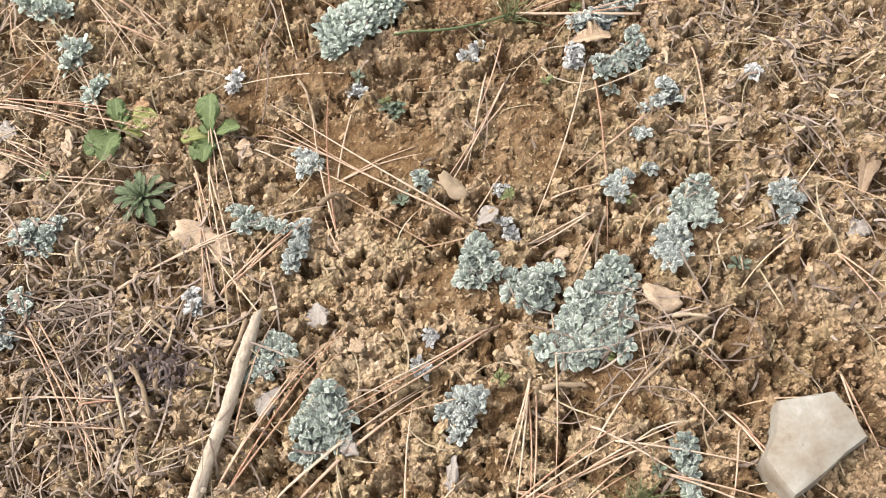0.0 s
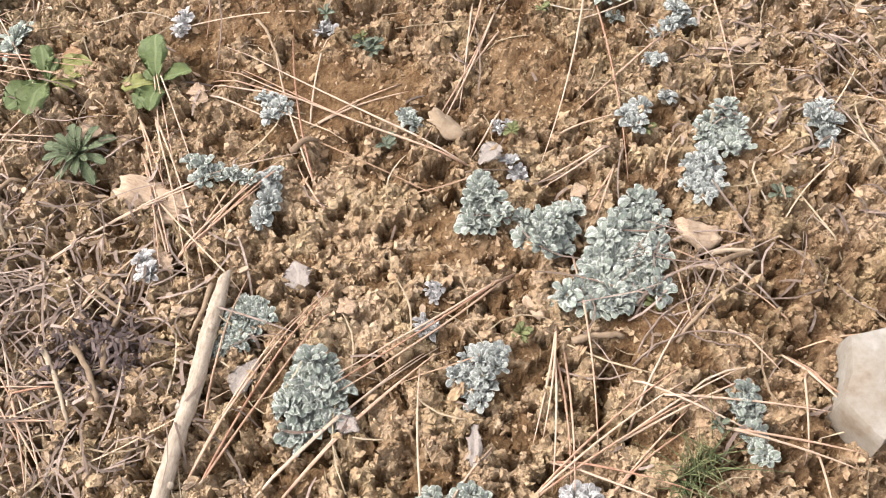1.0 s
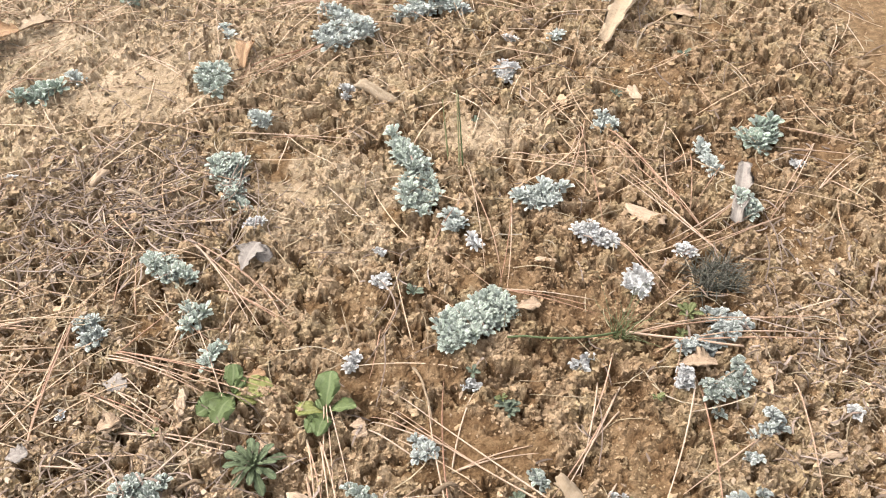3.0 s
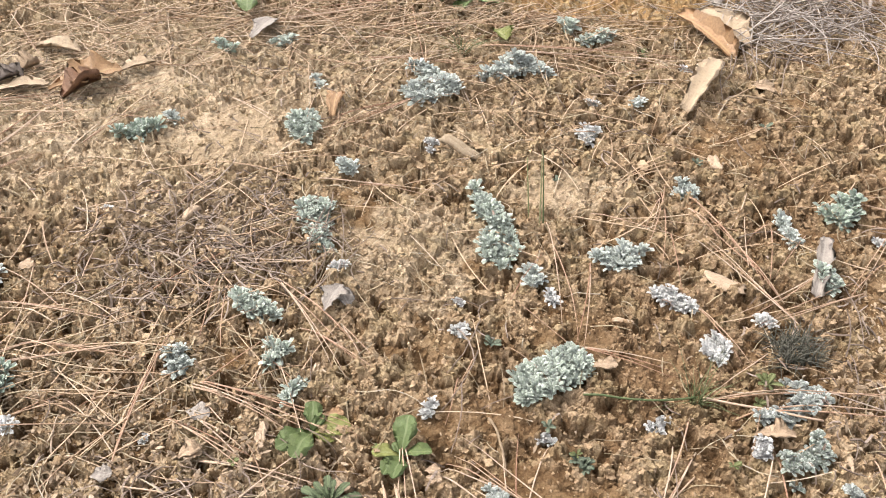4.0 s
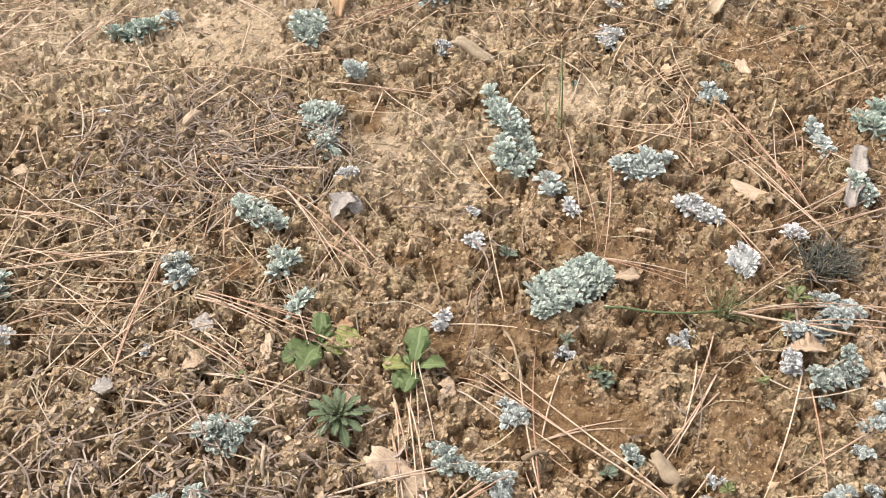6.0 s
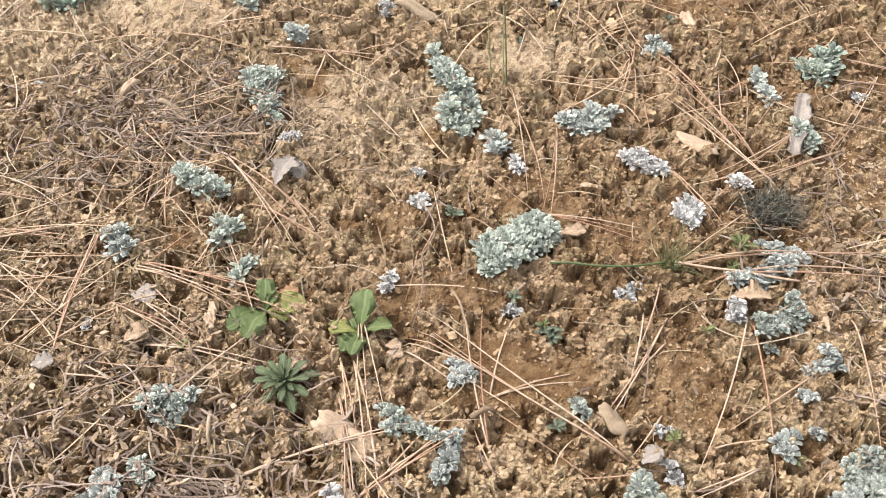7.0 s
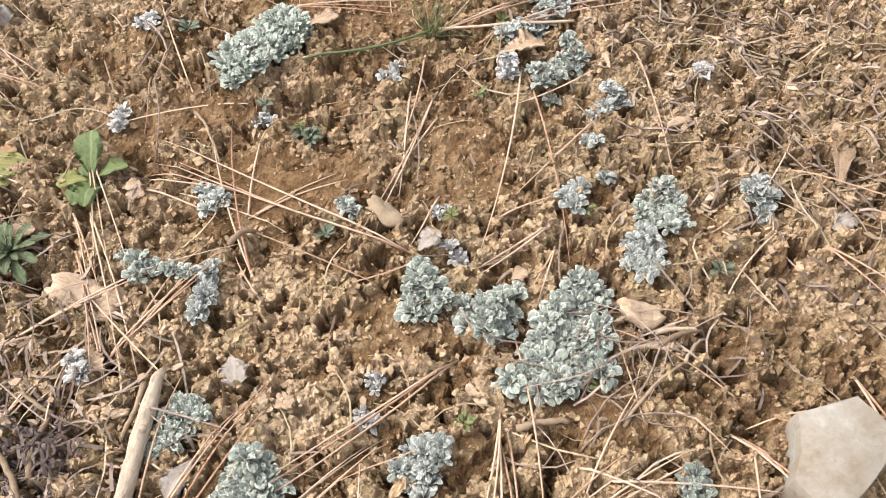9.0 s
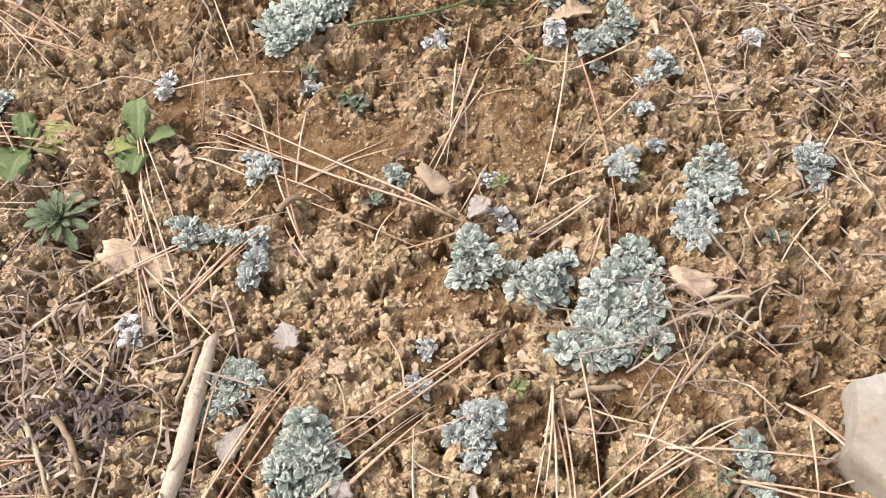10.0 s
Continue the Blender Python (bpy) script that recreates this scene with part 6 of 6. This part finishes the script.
for a, b in (((-0.948, 1.225), (-1.122, 0.899)), ((-0.922, 1.237), (-1.126, 0.837)), ((-0.952, 1.166), (-1.106, 0.927)), ((-0.996, 1.110), (-1.121, 0.770))):
    needles(*a, *b, 2)

# ---- grey brush beyond the drift ----
stem(0.676, 1.394, 0.635, 1.230, 0.0016, GREYSTRAW, 'thin grey dry twig in a brushy heap', name='twig', category='twig', bend=0.06)
stem(0.855, 1.657, 0.962, 1.720, 0.0016, GREYSTRAW, 'thin grey dry twig in a brushy heap', name='twig', category='twig', bend=-0.01)
stem(0.606, 1.507, 0.548, 1.362, 0.0016, GREYSTRAW, 'thin grey dry twig in a brushy heap', name='twig', category='twig', bend=0.03)
stem(0.806, 1.711, 0.916, 1.688, 0.0016, GREYSTRAW, 'thin grey dry twig in a brushy heap', name='twig', category='twig', bend=-0.01)
stem(0.623, 1.402, 0.587, 1.284, 0.0016, GREYSTRAW, 'thin grey dry twig in a brushy heap', name='twig', category='twig', bend=0.01)
stem(0.794, 1.570, 0.946, 1.654, 0.0016, GREYSTRAW, 'thin grey dry twig in a brushy heap', name='twig', category='twig', bend=0.07)
stem(0.769, 1.405, 0.643, 1.203, 0.0016, GREYSTRAW, 'thin grey dry twig in a brushy heap', name='twig', category='twig', bend=-0.02)
stem(0.590, 1.420, 0.703, 1.400, 0.0016, GREYSTRAW, 'thin grey dry twig in a brushy heap', name='twig', category='twig', bend=-0.04)
stem(0.684, 1.498, 0.651, 1.353, 0.0016, GREYSTRAW, 'thin grey dry twig in a brushy heap', name='twig', category='twig', bend=-0.01)
stem(0.760, 1.443, 0.888, 1.496, 0.0016, GREYSTRAW, 'thin grey dry twig in a brushy heap', name='twig', category='twig', bend=-0.01)
stem(0.686, 1.625, 0.642, 1.498, 0.0016, GREYSTRAW, 'thin grey dry twig in a brushy heap', name='twig', category='twig', bend=-0.0)
stem(0.637, 1.395, 0.743, 1.306, 0.0016, GREYSTRAW, 'thin grey dry twig in a brushy heap', name='twig', category='twig', bend=0.03)
stem(0.646, 1.412, 0.600, 1.237, 0.0016, GREYSTRAW, 'thin grey dry twig in a brushy heap', name='twig', category='twig', bend=-0.03)
stem(0.765, 1.693, 1.014, 1.827, 0.0016, GREYSTRAW, 'thin grey dry twig in a brushy heap', name='twig', category='twig', bend=-0.04)
stem(0.714, 1.417, 0.634, 1.256, 0.0016, GREYSTRAW, 'thin grey dry twig in a brushy heap', name='twig', category='twig', bend=0.02)
stem(0.677, 1.691, 0.796, 1.767, 0.0016, GREYSTRAW, 'thin grey dry twig in a brushy heap', name='twig', category='twig', bend=-0.06)
stem(0.612, 1.463, 0.575, 1.235, 0.0016, GREYSTRAW, 'thin grey dry twig in a brushy heap', name='twig', category='twig', bend=0.03)
stem(0.674, 1.394, 0.886, 1.490, 0.0016, GREYSTRAW, 'thin grey dry twig in a brushy heap', name='twig', category='twig', bend=0.05)
stem(0.750, 1.491, 0.636, 1.287, 0.0016, GREYSTRAW, 'thin grey dry twig in a brushy heap', name='twig', category='twig', bend=0.03)
stem(0.763, 1.422, 0.921, 1.462, 0.0016, GREYSTRAW, 'thin grey dry twig in a brushy heap', name='twig', category='twig', bend=-0.05)
stem(0.600, 1.389, 0.492, 1.170, 0.0016, GREYSTRAW, 'thin grey dry twig in a brushy heap', name='twig', category='twig', bend=0.06)
stem(0.782, 1.678, 0.987, 1.676, 0.0016, GREYSTRAW, 'thin grey dry twig in a brushy heap', name='twig', category='twig', bend=0.05)
stem(0.703, 1.504, 0.677, 1.375, 0.0016, GREYSTRAW, 'thin grey dry twig in a brushy heap', name='twig', category='twig', bend=-0.07)
stem(0.757, 1.420, 0.903, 1.518, 0.0016, GREYSTRAW, 'thin grey dry twig in a brushy heap', name='twig', category='twig', bend=-0.07)
stem(0.603, 1.387, 0.536, 1.228, 0.0016, GREYSTRAW, 'thin grey dry twig in a brushy heap', name='twig', category='twig', bend=-0.04)
stem(0.658, 1.294, 0.744, 1.303, 0.0016, GREYSTRAW, 'thin grey dry twig in a brushy heap', name='twig', category='twig', bend=-0.07)
stem(0.545, 1.297, 0.478, 1.103, 0.0016, GREYSTRAW, 'thin grey dry twig in a brushy heap', name='twig', category='twig', bend=-0.05)
stem(0.619, 1.403, 0.670, 1.304, 0.0016, GREYSTRAW, 'thin grey dry twig in a brushy heap', name='twig', category='twig', bend=-0.07)
stem(0.815, 1.576, 0.747, 1.444, 0.0016, GREYSTRAW, 'thin grey dry twig in a brushy heap', name='twig', category='twig', bend=0.03)
stem(0.732, 1.384, 0.911, 1.431, 0.0016, GREYSTRAW, 'thin grey dry twig in a brushy heap', name='twig', category='twig', bend=-0.06)
stem(0.673, 1.521, 0.605, 1.397, 0.0016, GREYSTRAW, 'thin grey dry twig in a brushy heap', name='twig', category='twig', bend=0.06)
stem(0.685, 1.287, 0.791, 1.312, 0.0016, GREYSTRAW, 'thin grey dry twig in a brushy heap', name='twig', category='twig', bend=-0.04)
stem(0.692, 1.289, 0.618, 1.141, 0.0016, GREYSTRAW, 'thin grey dry twig in a brushy heap', name='twig', category='twig', bend=-0.03)
stem(0.707, 1.325, 0.818, 1.409, 0.0016, GREYSTRAW, 'thin grey dry twig in a brushy heap', name='twig', category='twig', bend=0.05)
def strands(name, n, weight, length, radius, mat, label, category, steps=5, curve=0.12, lift=0.0, way=None):
    """Many thin strands lying about."""
    x, y = scatter(n, weight)
    base_f = []
    for s in range(steps - 1):
        for k in range(3):
            a, b = s * 3 + k, s * 3 + (k + 1) % 3
            base_f.append((a, b, b + 3, a + 3))
    base_f = np.array(base_f)
    verts, faces = [], []
    t = np.linspace(-0.5, 0.5, steps)
    for i in range(n):
        ln = LITTER.uniform(*length)
        a = LITTER.uniform(0, 6.2832) if way is None else radians(LITTER.normal(*way))
        bow = LITTER.normal(0, curve) * ln
        px = x[i] + np.cos(a) * t * ln - np.sin(a) * bow * (1 - 4 * t * t)
        py = y[i] + np.sin(a) * t * ln + np.cos(a) * bow * (1 - 4 * t * t)
        r = LITTER.uniform(*radius)
        z = lie_on(list(zip(px, py)), r, 0.0025) + LITTER.uniform(0, 1) * lift
        ring = np.stack([px, py, z], -1)
        nx, ny = -np.sin(a), np.cos(a)
        for s in range(steps):
            rr = r * (1.0 if s < steps - 1 else 0.5)
            for w in (0.4, 2.5, 4.6):
                verts.append(ring[s] + (nx * rr * math.cos(w), ny * rr * math.cos(w), rr * math.sin(w)))
        faces.append(base_f + i * 3 * steps)
    joined(name, np.array(verts), np.concatenate(faces), mat, label, category)


def flecks(name, n, weight, length, mat, label, category, tilt=0.35, thick=0.0006, lift=0.003):
    """Torn bits of leaf and bark, small curled scales with thickness."""
    x, y = scatter(n, weight)
    verts, faces = [], []
    top = np.array([(-0.5, -0.1), (-0.2, -0.32), (0.25, -0.28), (0.5, 0.0), (0.3, 0.3), (-0.15, 0.34)])
    f0 = [(0, 1, 5), (1, 2, 4), (1, 4, 5), (2, 3, 4), (6, 11, 7), (7, 10, 8), (7, 11, 10), (8, 10, 9)]
    for k in range(6):
        f0 += [(k, 6 + k, 6 + (k + 1) % 6), (k, 6 + (k + 1) % 6, (k + 1) % 6)]
    f0 = np.array(f0)
    z = ground_z(x, y)
    for i in range(n):
        s = LITTER.uniform(*length)
        p = top * (1, LITTER.uniform(0.25, 0.8)) * LITTER.uniform(0.5, 1.4, (6, 2)) * s
        bend = LITTER.uniform(-0.7, 0.7) * (p[:, 1] ** 2 + 0.4 * p[:, 0] ** 2) / s
        q = np.concatenate([np.c_[p, bend + thick], np.c_[p, bend - thick]])
        turn = np.array(Euler((LITTER.normal(0, tilt), LITTER.normal(0, tilt), LITTER.uniform(0, 6.28))).to_matrix())
        verts.append(q @ turn.T + (x[i], y[i], z[i] + lift))
        faces.append(f0 + i * 12)
    joined(name, np.concatenate(verts), np.concatenate(faces), mat, label, category)


def near(x, y, cx, cy, rx, ry):
    return np.clip(1.3 - np.hypot((x - cx) / rx, (y - cy) / ry), 0, 1)


def straw_zone(x, y):
    """Where dry stems mat the ground: the foot of the bank on one side, a drift along the rise, and one above."""
    w = 0.35 * near(x, y, -0.55, -0.02, 0.28, 0.28) + 0.8 * near(x, y, -0.6, 0.28, 0.3, 0.16) + near(x, y, -0.72, 0.45, 0.4, 0.16) + 0.8 * near(x, y, -0.45, 0.72, 0.22, 0.16)
    w = w + 0.9 * near(x, y, -0.1, 1.55, 0.75, 0.22) + 0.8 * near(x, y, -1.1, 1.35, 0.4, 0.25) + 0.5 * near(x, y, 0.55, 0.1, 0.22, 0.35)
    return np.clip(w, 0, 1)


def grey_zone(x, y):
    return np.clip(near(x, y, -0.52, -0.02, 0.26, 0.26) + 1.0 * near(x, y, -0.55, 0.74, 0.22, 0.18) + near(x, y, 0.2, -0.17, 0.14, 0.06) + 0.9 * near(x, y, 0.85, 1.55, 0.25, 0.22), 0, 1)


flecks("leaf_flecks", 2600, lambda x, y: 0.25 + 0.75 * straw_zone(x, y), (0.004, 0.013), FLECK, "torn brown bits of dead leaf and bark", "litter")
strands("dry_straw", 2700, lambda x, y: 0.10 + 0.9 * straw_zone(x, y), (0.02, 0.09), (0.0005, 0.0011), STRAW, "thin dry straw and rootlets strewn on soil", "straw")
strands("grey_straw", 900, lambda x, y: 0.02 + 0.98 * grey_zone(x, y), (0.03, 0.11), (0.0006, 0.0014), GREYSTRAW, "matted grey-brown dry stems", "straw", curve=0.15, lift=0.006)
strands("needle_litter", 260, lambda x, y: 0.25 + 0.75 * straw_zone(x, y), (0.08, 0.17), (0.0007, 0.0010), NEEDLES, "scattered dry pine needles", "pine needles", 8, 0.04, 0.002)
strands("purple_chaff", 300, lambda x, y: near(x, y, -0.36, -0.05, 0.05, 0.045), (0.004, 0.012), (0.0009, 0.0020), PURPLE, "dark purple withered flower chaff", "litter", lift=0.012)
strands("twig_bits", 2100, lambda x, y: np.clip(0.03 + 1.2 * near(x, y, -0.55, -0.03, 0.27, 0.25) + 0.7 * near(x, y, 0.50, 0.12, 0.22, 0.35) + 0.9 * near(x, y, -0.58, 0.75, 0.24, 0.18), 0, 1), (0.008, 0.040), (0.0007, 0.0021), GREYSTRAW, "short broken bits of grey-brown stems", "litter", 4, 0.1, 0.004)
strands("far_straw", 800, lambda x, y: (1 - 0.9 * ochre_mask(x, y)) * np.clip((y - 0.45) / 0.4, 0, 1) * np.clip(0.16 + 0.1 * near(x, y, -0.7, 0.6, 0.5, 0.25) + 0.55 * near(x, y, 0.1, 1.6, 1.2, 0.28) + 0.5 * near(x, y, -1.1, 1.4, 0.5, 0.3), 0, 1), (0.06, 0.19), (0.0008, 0.0013), NEEDLES, "thin tan straw and needles strewn on soil", "straw", 7, 0.06, 0.003)
strands("brush_twigs", 240, lambda x, y: near(x, y, 0.80, 1.58, 0.20, 0.26), (0.10, 0.30), (0.0009, 0.0017), PALETWIG, "heap of pale grey brushy twigs", "twigs", 8, 0.10, 0.03)
flecks("crust_flakes", 2500, lambda x, y: np.clip(crust_mask(x, y) * 1.1 - 0.1, 0, 1) * np.where(y < 0.62, 1.0, 0.45) * (1 - 0.5 * pale_mask(x, y)), (0.004, 0.011), CRUMB, "thin broken flakes of dried soil crust", "soil", 0.7, 0.0009, 0.0036)
strands("straw_drift", 230, lambda x, y: (1 - 0.9 * ochre_mask(x, y)) * np.clip(near(x, y, 0.05, 1.62, 1.0, 0.16) + 0.6 * near(x, y, -1.1, 1.35, 0.35, 0.18), 0, 1), (0.12, 0.24), (0.0010, 0.0015), NEEDLES, "drift of tan pine needles on soil", "pine needles", 9, 0.05, 0.008, (8, 24))
strands("thin_drift", 60, lambda x, y: near(x, y, -0.78, 0.47, 0.42, 0.15), (0.09, 0.2), (0.0007, 0.0010), NEEDLES, "thin drift of tan needles on soil", "pine needles", 9, 0.06, 0.005, (8, 30))
flecks("leaf_mould", 7500, lambda x, y: np.clip(1.2 * near(x, y, -0.54, 0.0, 0.27, 0.32) + 0.8 * near(x, y, 0.52, 0.12, 0.22, 0.35) + 0.9 * near(x, y, -0.56, 0.75, 0.22, 0.17) + 0.7 * near(x, y, -0.68, 0.36, 0.3, 0.2), 0, 1), (0.005, 0.016), FLECK, "dark crumbling bits of leaf mould", "litter", 0.6, 0.0007, 0.004)
strands("fine_straw", 2200, lambda x, y: np.clip((y - 0.4) / 0.3, 0, 1), (0.015, 0.06), (0.0006, 0.0010), STRAW, "short dry straw bits on pale soil", "straw", 4, 0.12, 0.002)
